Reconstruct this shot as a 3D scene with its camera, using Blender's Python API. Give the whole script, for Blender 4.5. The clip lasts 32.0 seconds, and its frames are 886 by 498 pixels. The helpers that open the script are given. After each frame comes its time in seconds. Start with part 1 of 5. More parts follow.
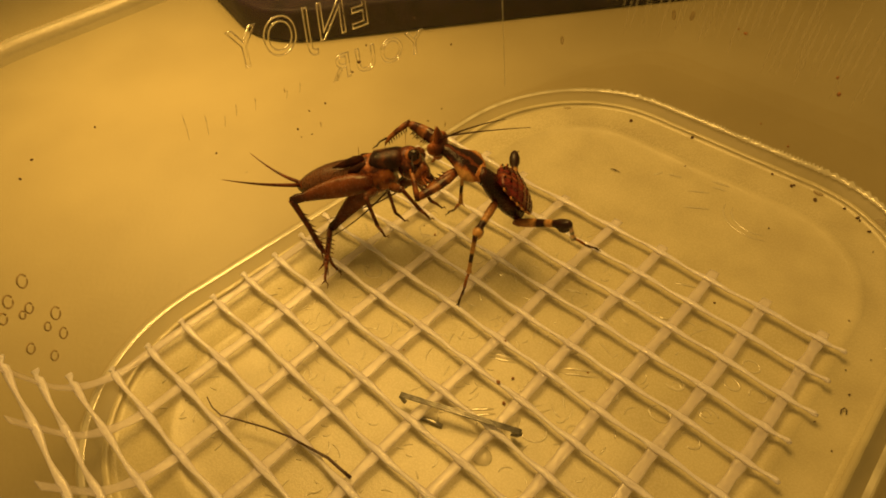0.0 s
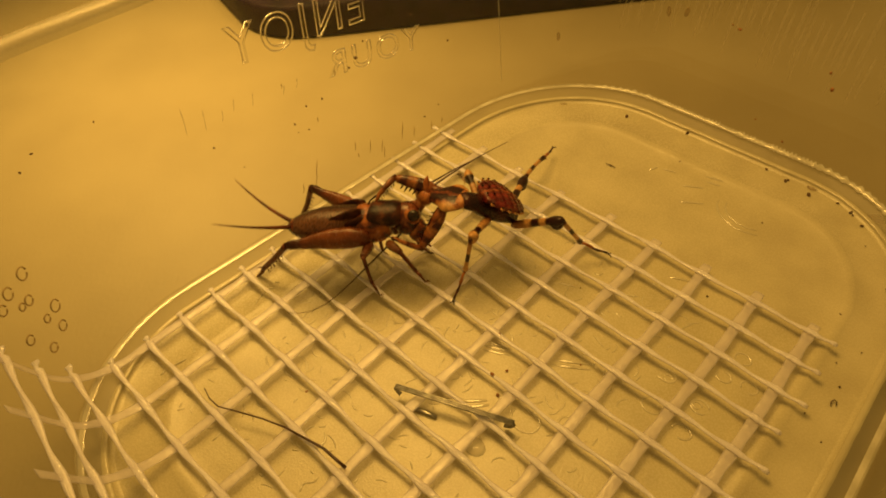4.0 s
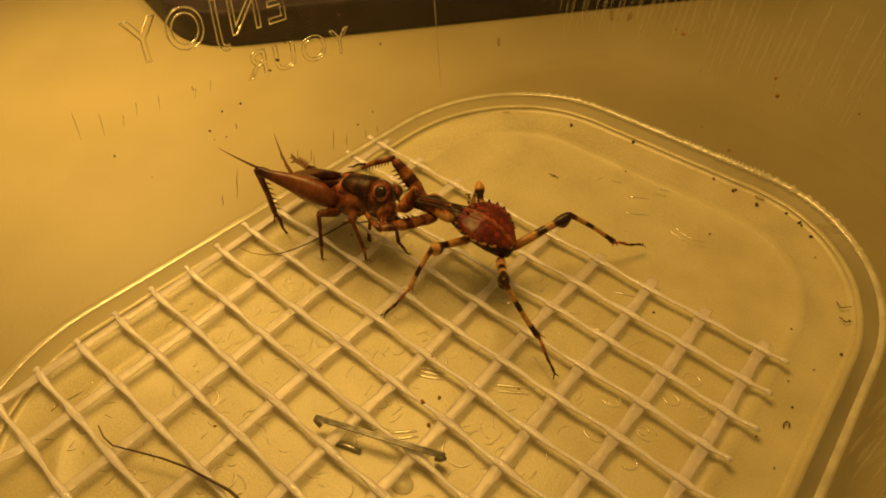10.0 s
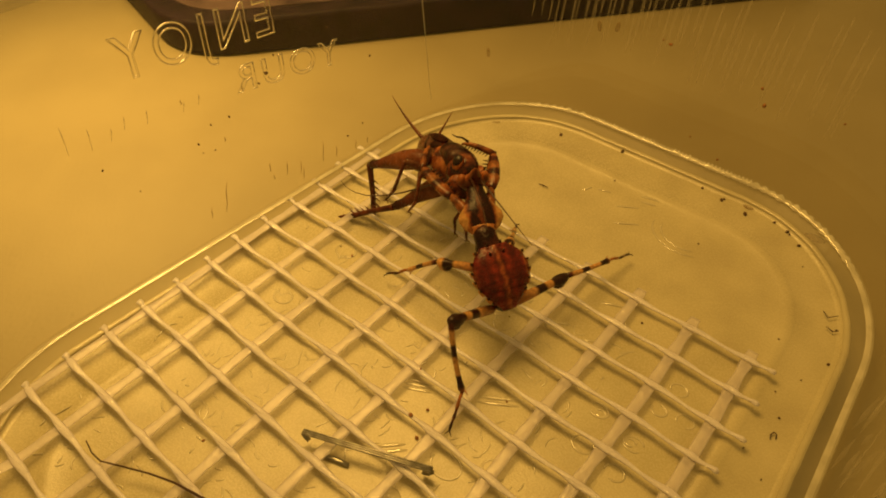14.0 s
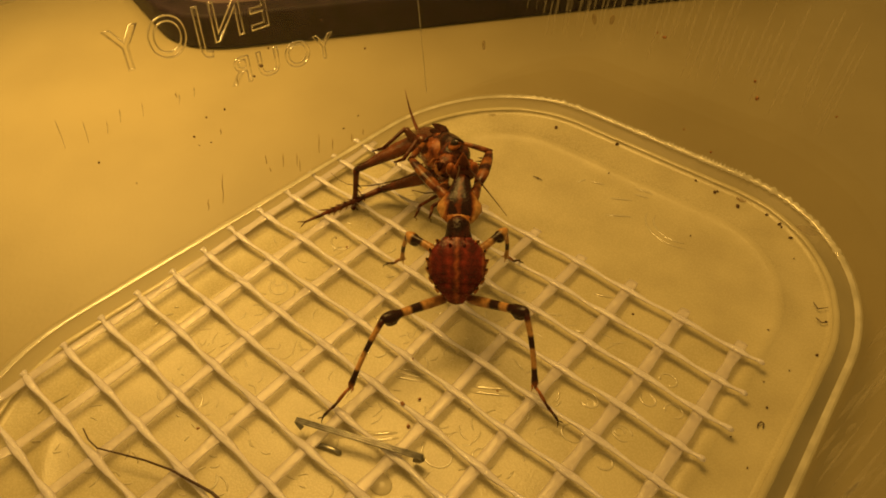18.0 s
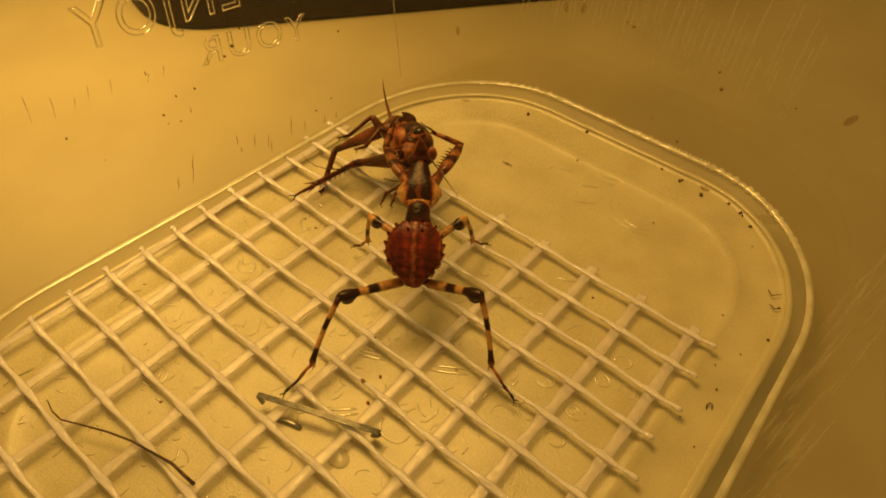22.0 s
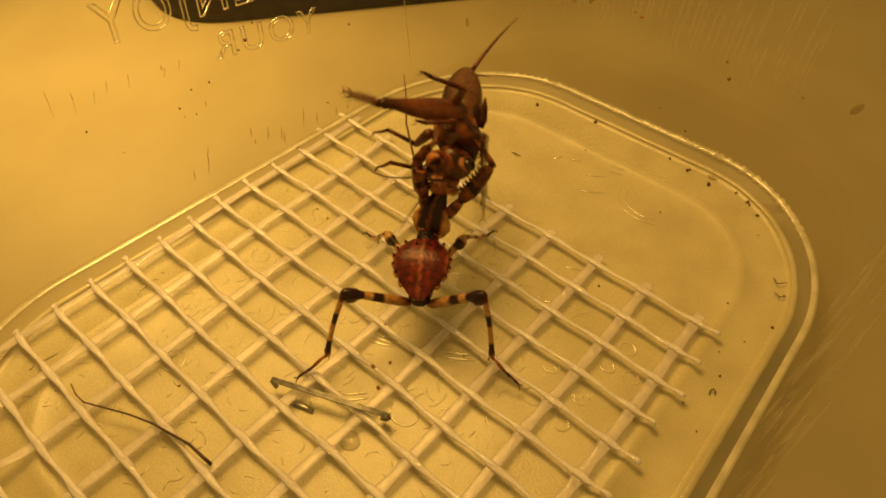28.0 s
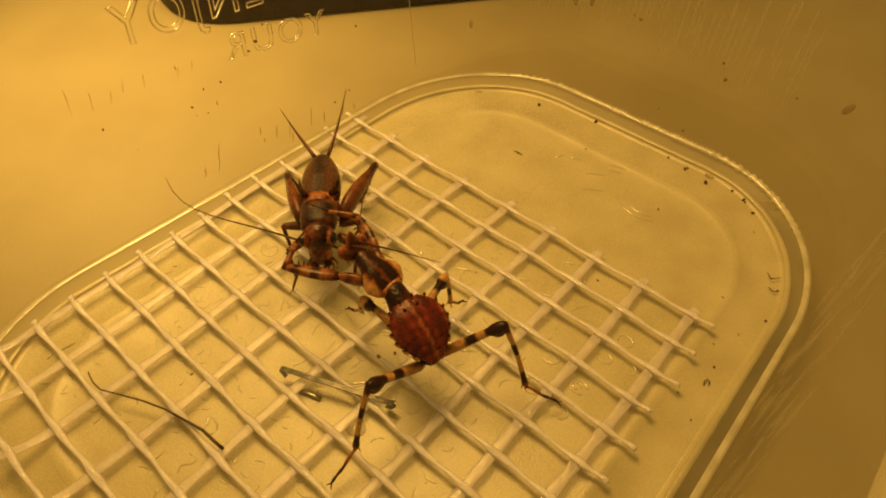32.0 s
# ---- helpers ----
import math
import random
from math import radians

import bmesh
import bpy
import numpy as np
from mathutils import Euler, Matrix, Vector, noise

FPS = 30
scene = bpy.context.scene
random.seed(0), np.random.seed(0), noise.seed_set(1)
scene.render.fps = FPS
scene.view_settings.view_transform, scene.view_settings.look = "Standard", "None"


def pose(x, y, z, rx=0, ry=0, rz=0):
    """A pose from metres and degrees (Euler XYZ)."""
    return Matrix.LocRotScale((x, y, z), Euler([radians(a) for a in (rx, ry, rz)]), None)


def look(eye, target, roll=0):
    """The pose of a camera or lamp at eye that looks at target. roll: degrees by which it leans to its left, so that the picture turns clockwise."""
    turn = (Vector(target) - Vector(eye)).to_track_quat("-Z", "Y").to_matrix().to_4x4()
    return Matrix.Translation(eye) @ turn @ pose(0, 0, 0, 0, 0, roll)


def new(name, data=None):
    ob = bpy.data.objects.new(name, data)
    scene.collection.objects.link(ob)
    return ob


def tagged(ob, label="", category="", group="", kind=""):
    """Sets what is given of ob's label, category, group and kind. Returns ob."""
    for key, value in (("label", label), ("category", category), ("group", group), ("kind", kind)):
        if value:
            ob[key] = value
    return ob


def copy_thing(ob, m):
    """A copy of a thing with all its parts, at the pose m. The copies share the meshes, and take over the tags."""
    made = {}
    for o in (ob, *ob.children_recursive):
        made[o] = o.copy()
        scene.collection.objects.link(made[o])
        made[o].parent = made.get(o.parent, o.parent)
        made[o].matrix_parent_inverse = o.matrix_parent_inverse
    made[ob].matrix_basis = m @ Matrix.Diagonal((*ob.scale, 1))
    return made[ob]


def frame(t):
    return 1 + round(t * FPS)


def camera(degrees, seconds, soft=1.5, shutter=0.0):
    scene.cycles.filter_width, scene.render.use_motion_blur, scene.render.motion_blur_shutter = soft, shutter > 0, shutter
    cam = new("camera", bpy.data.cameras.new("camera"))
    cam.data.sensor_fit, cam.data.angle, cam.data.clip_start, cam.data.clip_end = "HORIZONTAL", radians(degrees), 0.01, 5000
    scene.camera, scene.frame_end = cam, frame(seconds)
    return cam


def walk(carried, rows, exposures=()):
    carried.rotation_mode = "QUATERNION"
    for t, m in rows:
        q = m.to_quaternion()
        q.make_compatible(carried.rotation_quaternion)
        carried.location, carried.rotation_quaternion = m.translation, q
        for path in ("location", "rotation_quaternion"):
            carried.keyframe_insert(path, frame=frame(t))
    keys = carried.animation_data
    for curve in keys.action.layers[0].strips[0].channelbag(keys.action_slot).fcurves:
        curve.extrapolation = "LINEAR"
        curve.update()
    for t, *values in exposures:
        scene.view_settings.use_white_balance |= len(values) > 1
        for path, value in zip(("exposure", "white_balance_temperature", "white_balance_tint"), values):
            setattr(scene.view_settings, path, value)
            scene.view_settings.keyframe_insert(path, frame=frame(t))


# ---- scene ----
cam = camera(68.4, 32.0, soft=1.85, shutter=0.9)
PATH = [
    (0, (5.558, -1.459, 6.149), (1.637, 2.264, 0.253), -4.56),
    (0.5, (5.551, -1.473, 6.141), (1.604, 2.246, 0.260), -4.76),
    (1, (5.590, -1.454, 6.139), (1.622, 2.252, 0.264), -4.95),
    (1.5, (5.613, -1.453, 6.138), (1.651, 2.264, 0.266), -4.87),
    (2, (5.592, -1.464, 6.133), (1.638, 2.268, 0.265), -4.72),
    (2.5, (5.596, -1.449, 6.153), (1.647, 2.263, 0.269), -4.81),
    (3, (5.612, -1.455, 6.154), (1.650, 2.253, 0.275), -4.92),
    (3.5, (5.662, -1.464, 6.166), (1.714, 2.236, 0.273), -4.83),
    (5.5, (5.692, -1.456, 6.178), (1.806, 2.208, 0.223), -4.71),
    (6, (5.705, -1.364, 6.120), (1.815, 2.365, 0.207), -4.56),
    (6.5, (5.652, -1.279, 6.052), (1.784, 2.541, 0.183), -4.11),
    (7, (5.641, -1.110, 5.954), (1.820, 2.761, 0.087), -3.67),
    (7.5, (5.657, -1.007, 5.836), (1.874, 2.980, 0.022), -2.81),
    (8, (5.687, -0.967, 5.751), (1.930, 3.085, -0.034), -2.55),
    (8.5, (5.674, -0.954, 5.701), (1.974, 3.164, -0.073), -1.97),
    (9, (5.677, -0.951, 5.697), (2.011, 3.186, -0.086), -1.69),
    (9.5, (5.671, -0.935, 5.682), (1.968, 3.184, -0.091), -2.05),
    (10, (5.687, -0.941, 5.701), (1.986, 3.166, -0.081), -1.89),
    (10.5, (5.708, -0.890, 5.724), (2.063, 3.159, -0.134), -1.87),
    (11, (5.719, -0.894, 5.735), (2.081, 3.100, -0.165), -2.37),
    (11.5, (5.717, -0.910, 5.725), (2.063, 3.084, -0.165), -2.40),
    (12, (5.732, -0.919, 5.747), (2.036, 3.073, -0.118), -2.68),
    (12.5, (5.761, -0.882, 5.783), (2.027, 3.162, -0.022), -2.56),
    (13, (5.756, -0.850, 5.775), (2.038, 3.242, -0.006), -2.36),
    (13.5, (5.720, -0.842, 5.741), (2.013, 3.281, -0.026), -2.20),
    (14, (5.734, -0.825, 5.782), (2.032, 3.318, 0.026), -2.04),
    (14.5, (5.735, -0.807, 5.782), (2.036, 3.361, 0.042), -1.99),
    (16.5, (5.830, -0.868, 5.848), (2.141, 3.283, 0.089), -1.88),
    (17, (5.850, -0.866, 5.819), (2.124, 3.268, 0.072), -2.15),
    (17.5, (5.860, -0.847, 5.810), (2.156, 3.261, 0.031), -2.17),
    (18, (5.871, -0.802, 5.810), (2.171, 3.273, 0.005), -2.31),
    (18.5, (5.888, -0.797, 5.817), (2.231, 3.270, -0.021), -2.14),
    (19, (5.903, -0.803, 5.821), (2.255, 3.268, -0.020), -1.99),
    (19.5, (5.942, -0.819, 5.832), (2.303, 3.278, 0.003), -1.84),
    (20, (5.992, -0.761, 5.831), (2.376, 3.287, -0.046), -1.85),
    (20.5, (6.092, -0.764, 5.847), (2.503, 3.293, -0.040), -1.25),
    (21, (6.158, -0.754, 5.869), (2.596, 3.311, -0.028), -0.76),
    (21.5, (6.157, -0.740, 5.865), (2.612, 3.339, -0.034), -0.46),
    (22, (6.178, -0.718, 5.859), (2.643, 3.352, -0.052), -0.38),
    (22.5, (6.180, -0.721, 5.866), (2.683, 3.349, -0.067), -0.15),
    (23, (6.171, -0.694, 5.865), (2.691, 3.325, -0.113), -0.41),
    (23.5, (6.193, -0.727, 5.877), (2.690, 3.299, -0.083), -0.49),
    (24, (6.202, -0.767, 5.930), (2.675, 3.239, -0.029), -0.75),
    (24.5, (6.241, -0.779, 5.951), (2.688, 3.209, -0.005), -0.88),
    (25, (6.294, -0.790, 5.973), (2.717, 3.177, 0.018), -1.11),
    (25.5, (6.293, -0.783, 5.973), (2.708, 3.160, 0.006), -1.35),
    (27.5, (6.303, -0.745, 5.954), (2.685, 3.124, -0.041), -2.06),
    (28, (6.312, -0.752, 5.970), (2.695, 3.126, -0.021), -1.97),
    (28.5, (6.306, -0.763, 5.970), (2.686, 3.126, -0.011), -1.98),
    (29, (6.305, -0.771, 5.971), (2.678, 3.116, -0.006), -2.02),
    (29.5, (6.324, -0.779, 5.971), (2.668, 3.127, 0.023), -2.10),
    (30, (6.349, -0.775, 5.985), (2.658, 3.104, 0.041), -2.44),
    (30.5, (6.379, -0.781, 6.017), (2.693, 3.109, 0.077), -2.24),
    (31, (6.396, -0.794, 6.027), (2.716, 3.111, 0.094), -2.07),
    (31.5, (6.431, -0.863, 6.077), (2.753, 3.046, 0.145), -1.98),
    (32, (6.457, -0.909, 6.106), (2.803, 2.945, 0.123), -2.13),
]
walk(cam, [(t, look(Vector(eye) * 0.01, Vector(target) * 0.01, roll)) for t, eye, target, roll in PATH],
     [(0, -0.19), (6, -0.21), (13, -0.22), (20, -0.24), (23, -0.10), (28, -0.04), (32, -0.04)])

# ---- light and exposure ----
CM = 0.01
WARM = (1.0, 0.554, 0.116)
world = bpy.data.worlds.new("room_light")
scene.world = world
world.use_nodes = True
world.node_tree.nodes["Background"].inputs[0].default_value = (1.0, 0.572, 0.122, 1)
world.node_tree.nodes["Background"].inputs[1].default_value = 0.375


def lamp(name, eye, target, size, watts, cone=0, colour=WARM):
    """A round light of that size; with a cone (degrees) it is a spot whose light is cut off softly."""
    data = bpy.data.lights.new(name, "SPOT" if cone else "AREA")
    if cone:
        data.spot_size, data.spot_blend, data.shadow_soft_size = math.radians(cone), 0.95, size * CM / 2
    else:
        data.shape, data.size = "DISK", size * CM
    data.energy, data.color = watts, colour
    ob = new(name, data)
    ob.matrix_world = look(Vector(eye) * CM, Vector(target) * CM)
    return ob


# Added spot with no known source: makes the bright pool left of the box.
lamp("added_pool_light", (-7.2, 2.3, 9.4), (-5.1, 2.2, 0), 5, 0.86, 74, (1.0, 0.582, 0.130))
# Unseen main source overhead, aligned with the net's shadows, hung low for fall-off.
lamp("overhead_main_light", (-2.0, 5.2, 15.0), (2.8, 3.0, 0), 8.0, 0.224)


# ---- materials ----
def surface(name, colours, scale=60, detail=5, rough=0.5, rough_var=0.12, bump=0.15, bump_scale=None, spec=0.5, sheer=0.0, clear=0.0, stretch=1.0):
    """Noise-mottled surface; colours run from the hollows to the heights of the noise. sheer: share of light let through, clear: share seen straight through."""
    m = bpy.data.materials.new(name)
    m.use_nodes = True
    nt = m.node_tree
    p = nt.nodes["Principled BSDF"]
    co = nt.nodes.new("ShaderNodeTexCoord")
    n1 = nt.nodes.new("ShaderNodeTexNoise")
    n1.inputs["Scale"].default_value, n1.inputs["Detail"].default_value = scale / CM, detail
    nt.links.new(co.outputs["Object"], n1.inputs["Vector"])
    ramp = nt.nodes.new("ShaderNodeValToRGB")
    el = ramp.color_ramp.elements
    for i, c in enumerate(colours):
        pos = 0.36 + 0.28 * i / max(1, len(colours) - 1)
        e = el[i] if i < 2 else el.new(pos)
        e.position, e.color = pos, (*c, 1)
    nt.links.new(n1.outputs["Fac"], ramp.inputs["Fac"])
    nt.links.new(ramp.outputs["Color"], p.inputs["Base Color"])
    n2 = nt.nodes.new("ShaderNodeTexNoise")
    n2.inputs["Scale"].default_value, n2.inputs["Detail"].default_value = (bump_scale or scale * 4) / CM, 4
    mp = nt.nodes.new("ShaderNodeMapping")
    mp.inputs["Scale"].default_value = (1, 1, stretch)
    nt.links.new(co.outputs["Object"], mp.inputs["Vector"])
    nt.links.new(mp.outputs["Vector"], n2.inputs["Vector"])
    mr = nt.nodes.new("ShaderNodeMapRange")
    mr.inputs["To Min"].default_value, mr.inputs["To Max"].default_value = rough - rough_var, rough + rough_var
    nt.links.new(n2.outputs["Fac"], mr.inputs["Value"])
    nt.links.new(mr.outputs["Result"], p.inputs["Roughness"])
    p.inputs["Specular IOR Level"].default_value = spec
    if bump:
        b = nt.nodes.new("ShaderNodeBump")
        b.inputs["Strength"].default_value, b.inputs["Distance"].default_value = bump, 0.05 * CM
        nt.links.new(n2.outputs["Fac"], b.inputs["Height"])
        nt.links.new(b.outputs["Normal"], p.inputs["Normal"])
    out = nt.nodes["Material Output"]
    last = p.outputs["BSDF"]
    if sheer:
        tr = nt.nodes.new("ShaderNodeBsdfTranslucent")
        nt.links.new(ramp.outputs["Color"], tr.inputs["Color"])
        mix = nt.nodes.new("ShaderNodeMixShader")
        mix.inputs[0].default_value = sheer
        nt.links.new(last, mix.inputs[1]), nt.links.new(tr.outputs[0], mix.inputs[2])
        last = mix.outputs[0]
    if clear:
        tp = nt.nodes.new("ShaderNodeBsdfTransparent")
        mix = nt.nodes.new("ShaderNodeMixShader")
        mix.inputs[0].default_value = clear
        nt.links.new(last, mix.inputs[1]), nt.links.new(tp.outputs[0], mix.inputs[2])
        last = mix.outputs[0]
    nt.links.new(last, out.inputs["Surface"])
    return m


def banded(name, stops, axis="Y", length=1.0, rough=0.42, mottle=0.25, start=0.0, wander=0.10, grain=22):
    """Colour bands along one axis of the part; stops: (share of length, colour)."""
    m = surface(name, [(0.5, 0.5, 0.5), (0.5, 0.5, 0.5)], 8, 4, rough * 0.72, 0.08, 0.14, 40, spec=0.36)
    nt = m.node_tree
    p = nt.nodes["Principled BSDF"]
    co = nt.nodes.new("ShaderNodeTexCoord")
    sep = nt.nodes.new("ShaderNodeSeparateXYZ")
    nt.links.new(co.outputs["Object"], sep.inputs[0])
    ns = nt.nodes.new("ShaderNodeTexNoise")
    ns.inputs["Scale"].default_value = 12 / CM
    nt.links.new(co.outputs["Object"], ns.inputs["Vector"])
    mr = nt.nodes.new("ShaderNodeMapRange")
    mr.inputs["From Min"].default_value, mr.inputs["From Max"].default_value = start * CM, (start + length) * CM
    nt.links.new(sep.outputs[axis], mr.inputs["Value"])
    ad = nt.nodes.new("ShaderNodeMath")
    ad.operation = "MULTIPLY_ADD"
    ad.inputs[1].default_value = wander
    nt.links.new(ns.outputs["Fac"], ad.inputs[0]), nt.links.new(mr.outputs["Result"], ad.inputs[2])
    ramp = nt.nodes.new("ShaderNodeValToRGB")
    el = ramp.color_ramp.elements
    for i, (pos, c) in enumerate(stops):
        e = el[i] if i < 2 else el.new(min(1, pos + wander / 2))
        e.position, e.color = min(1, pos + wander / 2), (*c, 1)
    nt.links.new(ad.outputs[0], ramp.inputs["Fac"])
    hs = nt.nodes.new("ShaderNodeMix")
    hs.data_type, hs.blend_type = "RGBA", "MULTIPLY"
    hs.inputs["Factor"].default_value = mottle * 2
    n3 = nt.nodes.new("ShaderNodeTexNoise")
    n3.inputs["Scale"].default_value, n3.inputs["Detail"].default_value = grain / CM, 6
    nt.links.new(co.outputs["Object"], n3.inputs["Vector"])
    spread = nt.nodes.new("ShaderNodeMapRange")
    for k, v in (("From Min", 0.34), ("From Max", 0.66), ("To Min", 0.15), ("To Max", 1.15)):
        spread.inputs[k].default_value = v
    nt.links.new(n3.outputs["Fac"], spread.inputs["Value"])
    nt.links.new(ramp.outputs["Color"], hs.inputs["A"]), nt.links.new(spread.outputs["Result"], hs.inputs["B"])
    nt.links.new(hs.outputs["Result"], p.inputs["Base Color"])
    return m


DARK, BROWN, TAN, CREAM = (0.026, 0.0055, 0.005), (0.085, 0.016, 0.008), (0.33, 0.112, 0.032), (0.56, 0.30, 0.105)
M_FLOOR = surface("frosted_plastic_floor", [(0.455, 0.405, 0.26), (0.50, 0.45, 0.29), (0.54, 0.487, 0.322)], 1.6, 9, 0.27, 0.12, 0.13, 50, spec=0.55)
M_WALL = surface("clear_plastic_wall", [(0.62, 0.57, 0.44), (0.70, 0.65, 0.52)], 0.8, 4, 0.20, 0.08, 0.12, 5, clear=0.925, spec=0.2, sheer=0.55, stretch=0.12)
M_BEAD = surface("glossy_plastic_bead", [(0.62, 0.57, 0.42), (0.70, 0.65, 0.50)], 2, 4, 0.07, 0.04, 0.15, 25, clear=0.55, spec=1.0)
M_SPARK = surface("sparkling_plastic_ridge", [(0.48, 0.445, 0.335), (0.66, 0.62, 0.50)], 4, 4, 0.10, 0.05, 0.12, 10, clear=0.12, spec=1.0)
M_SPARK.node_tree.nodes["Principled BSDF"].inputs["Coat Weight"].default_value = 1.0
M_SPARK.node_tree.nodes["Principled BSDF"].inputs["Coat Roughness"].default_value = 0.06
M_LIP = surface("glossy_floor_lip", [(0.50, 0.45, 0.30), (0.58, 0.53, 0.36)], 2, 5, 0.20, 0.06, 0.10, 14, spec=0.7, clear=0.16)
M_LEDGE = surface("sloping_clear_step", [(0.35, 0.32, 0.22), (0.43, 0.39, 0.27)], 1.5, 5, 0.22, 0.08, 0.12, 12, spec=0.2, clear=0.66)
M_LETTER = bpy.data.materials.new("clear_moulded_plastic")
M_LETTER.use_nodes = True
for k, v in (("Base Color", (0.98, 0.97, 0.94, 1)), ("Roughness", 0.06), ("IOR", 1.45), ("Transmission Weight", 1.0)):
    M_LETTER.node_tree.nodes["Principled BSDF"].inputs[k].default_value = v
M_FMARK = surface("worn_plastic_ridge", [(0.50, 0.455, 0.325), (0.60, 0.55, 0.40)], 2, 4, 0.08, 0.04, 0.1, 25, spec=1.0)
M_FMARK.node_tree.nodes["Principled BSDF"].inputs["Coat Weight"].default_value = 1.0
M_STREAK = surface("frosted_streak", [(0.66, 0.60, 0.46), (0.76, 0.70, 0.56)], 3, 4, 0.5, 0.1, 0.1, 25, clear=0.87, sheer=0.4)
M_NET = surface("milky_net_yarn", [(0.85, 0.81, 0.90), (0.94, 0.91, 0.99)], 6, 5, 0.14, 0.08, 0.40, 40, sheer=0.20, clear=0.16, spec=1.0)
M_WEFT = surface("milky_net_ribbon", [(0.80, 0.75, 0.83), (0.89, 0.84, 0.93)], 5, 5, 0.16, 0.09, 0.45, 14, sheer=0.30, clear=0.58, spec=1.0)
for m in (M_NET, M_WEFT):
    m.node_tree.nodes["Principled BSDF"].inputs["Coat Weight"].default_value = 0.7
    m.node_tree.nodes["Principled BSDF"].inputs["Coat Roughness"].default_value = 0.08
# Shade along the wall foot is put into the plastic's tint, in two strengths.
M_FOOT = surface("shade_tinted_wall_foot", [(0.42, 0.36, 0.22), (0.50, 0.44, 0.28)], 0.8, 4, 0.25, 0.08, 0.1, 5, clear=0.90, spec=0.2)
M_FOOT_FADE = surface("faint_shade_wall_foot", [(0.42, 0.36, 0.22), (0.50, 0.44, 0.28)], 0.8, 4, 0.25, 0.08, 0.1, 5, clear=0.91, spec=0.2)
for m, tint in ((M_FOOT, (0.95, 0.935, 0.90, 1)), (M_FOOT_FADE, (0.975, 0.968, 0.95, 1))):
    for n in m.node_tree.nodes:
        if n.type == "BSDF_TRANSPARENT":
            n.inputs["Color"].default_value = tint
M_TABLE = surface("table_top", [(0.285, 0.24, 0.131), (0.315, 0.267, 0.148)], 0.6, 6, 0.5, 0.1, 0.1, 20)
M_BLACK = surface("black_rubber", [(0.008, 0.004, 0.009), (0.018, 0.009, 0.018)], 3, 4, 0.5, 0.1, 0.2, spec=0.10)
M_GREY = surface("scuffed_grey_top", [(0.03, 0.018, 0.024), (0.14, 0.095, 0.10)], 0.9, 6, 0.55, 0.1, 0.2, spec=0.10)
M_STEEL = surface("galvanised_steel", [(0.26, 0.25, 0.23), (0.42, 0.41, 0.38)], 10, 4, 0.32, 0.08, 0.1)
M_STEEL.node_tree.nodes["Principled BSDF"].inputs["Metallic"].default_value = 1.0
M_SPECK = surface("dark_frass", [(0.05, 0.022, 0.010), (0.13, 0.055, 0.02)], 40, 3, 0.6, 0.1, 0.3, clear=0.15)
M_RED = surface("orange_brown_frass", [(0.24, 0.085, 0.025), (0.42, 0.19, 0.065)], 40, 3, 0.5, 0.1, 0.3, clear=0.15)
M_STAIN = surface("dried_stain", [(0.24, 0.15, 0.06), (0.36, 0.24, 0.10)], 10, 4, 0.5, 0.1, 0.2, clear=0.7)
M_MARK = surface("raised_wall_mark", [(0.34, 0.24, 0.12), (0.46, 0.34, 0.18)], 12, 4, 0.2, 0.08, 0.1, clear=0.3)
M_HAIR = surface("dark_antenna", [DARK, (0.06, 0.02, 0.012)], 30, 3, 0.35, 0.1, 0.1)
M_EYE = surface("black_compound_eye", [(0.008, 0.004, 0.003), (0.03, 0.012, 0.008)], 30, 3, 0.12, 0.05, 0.1, 200)
M_THORAX = surface("dark_mantis_thorax", [(0.012, 0.003, 0.003), (0.022, 0.005, 0.005), (0.06, 0.013, 0.008)], 7, 5, 0.28, 0.1, 0.2, 40, spec=0.3)
M_ABDOMEN = banded("red_brown_abdomen", [(0.0, (0.30, 0.075, 0.032)), (0.08, (0.17, 0.018, 0.0145)), (0.25, (0.10, 0.0105, 0.0105)), (0.36, (0.23, 0.027, 0.018)), (0.44, (0.125, 0.0145, 0.0125)), (0.5, (0.36, 0.095, 0.038)), (0.56, (0.125, 0.0145, 0.0125)), (0.64, (0.23, 0.027, 0.018)), (0.75, (0.10, 0.0105, 0.0105)), (0.92, (0.17, 0.018, 0.0145)), (1.0, (0.30, 0.075, 0.032))], axis="X", length=0.58, start=-0.29, rough=0.38, mottle=0.34, wander=0.12, grain=15)
M_PRO = banded("pale_edged_pronotum", [(0.0, CREAM), (0.13, CREAM), (0.19, (0.36, 0.125, 0.037)), (0.24, BROWN), (0.28, DARK), (0.43, DARK), (0.475, (0.15, 0.036, 0.013)), (0.525, (0.15, 0.036, 0.013)), (0.57, DARK), (0.72, DARK), (0.76, BROWN), (0.81, (0.36, 0.125, 0.037)), (0.87, CREAM), (1.0, CREAM)], axis="X", length=0.46, start=-0.23, rough=0.34, wander=0.22)
M_CREAM = surface("cream_mantis_skin", [TAN, (0.50, 0.24, 0.08), CREAM], 6, 5, 0.32, 0.1, 0.12, 40, spec=0.35)
M_MHEAD = banded("orange_brown_mantis_head", [(0.0, (0.060, 0.014, 0.008)), (0.25, (0.13, 0.033, 0.012)), (0.42, (0.28, 0.080, 0.023)), (0.65, (0.40, 0.13, 0.036)), (1.0, (0.44, 0.165, 0.048))], axis="Y", length=0.18, start=-0.09, mottle=0.28, wander=0.14)
M_LEG = banded("banded_mantis_leg", [(0.0, (0.22, 0.06, 0.02)), (0.40, CREAM), (0.46, DARK), (0.60, DARK), (0.64, CREAM), (0.74, CREAM), (0.78, DARK), (1.0, DARK)], length=0.70, wander=0.04)
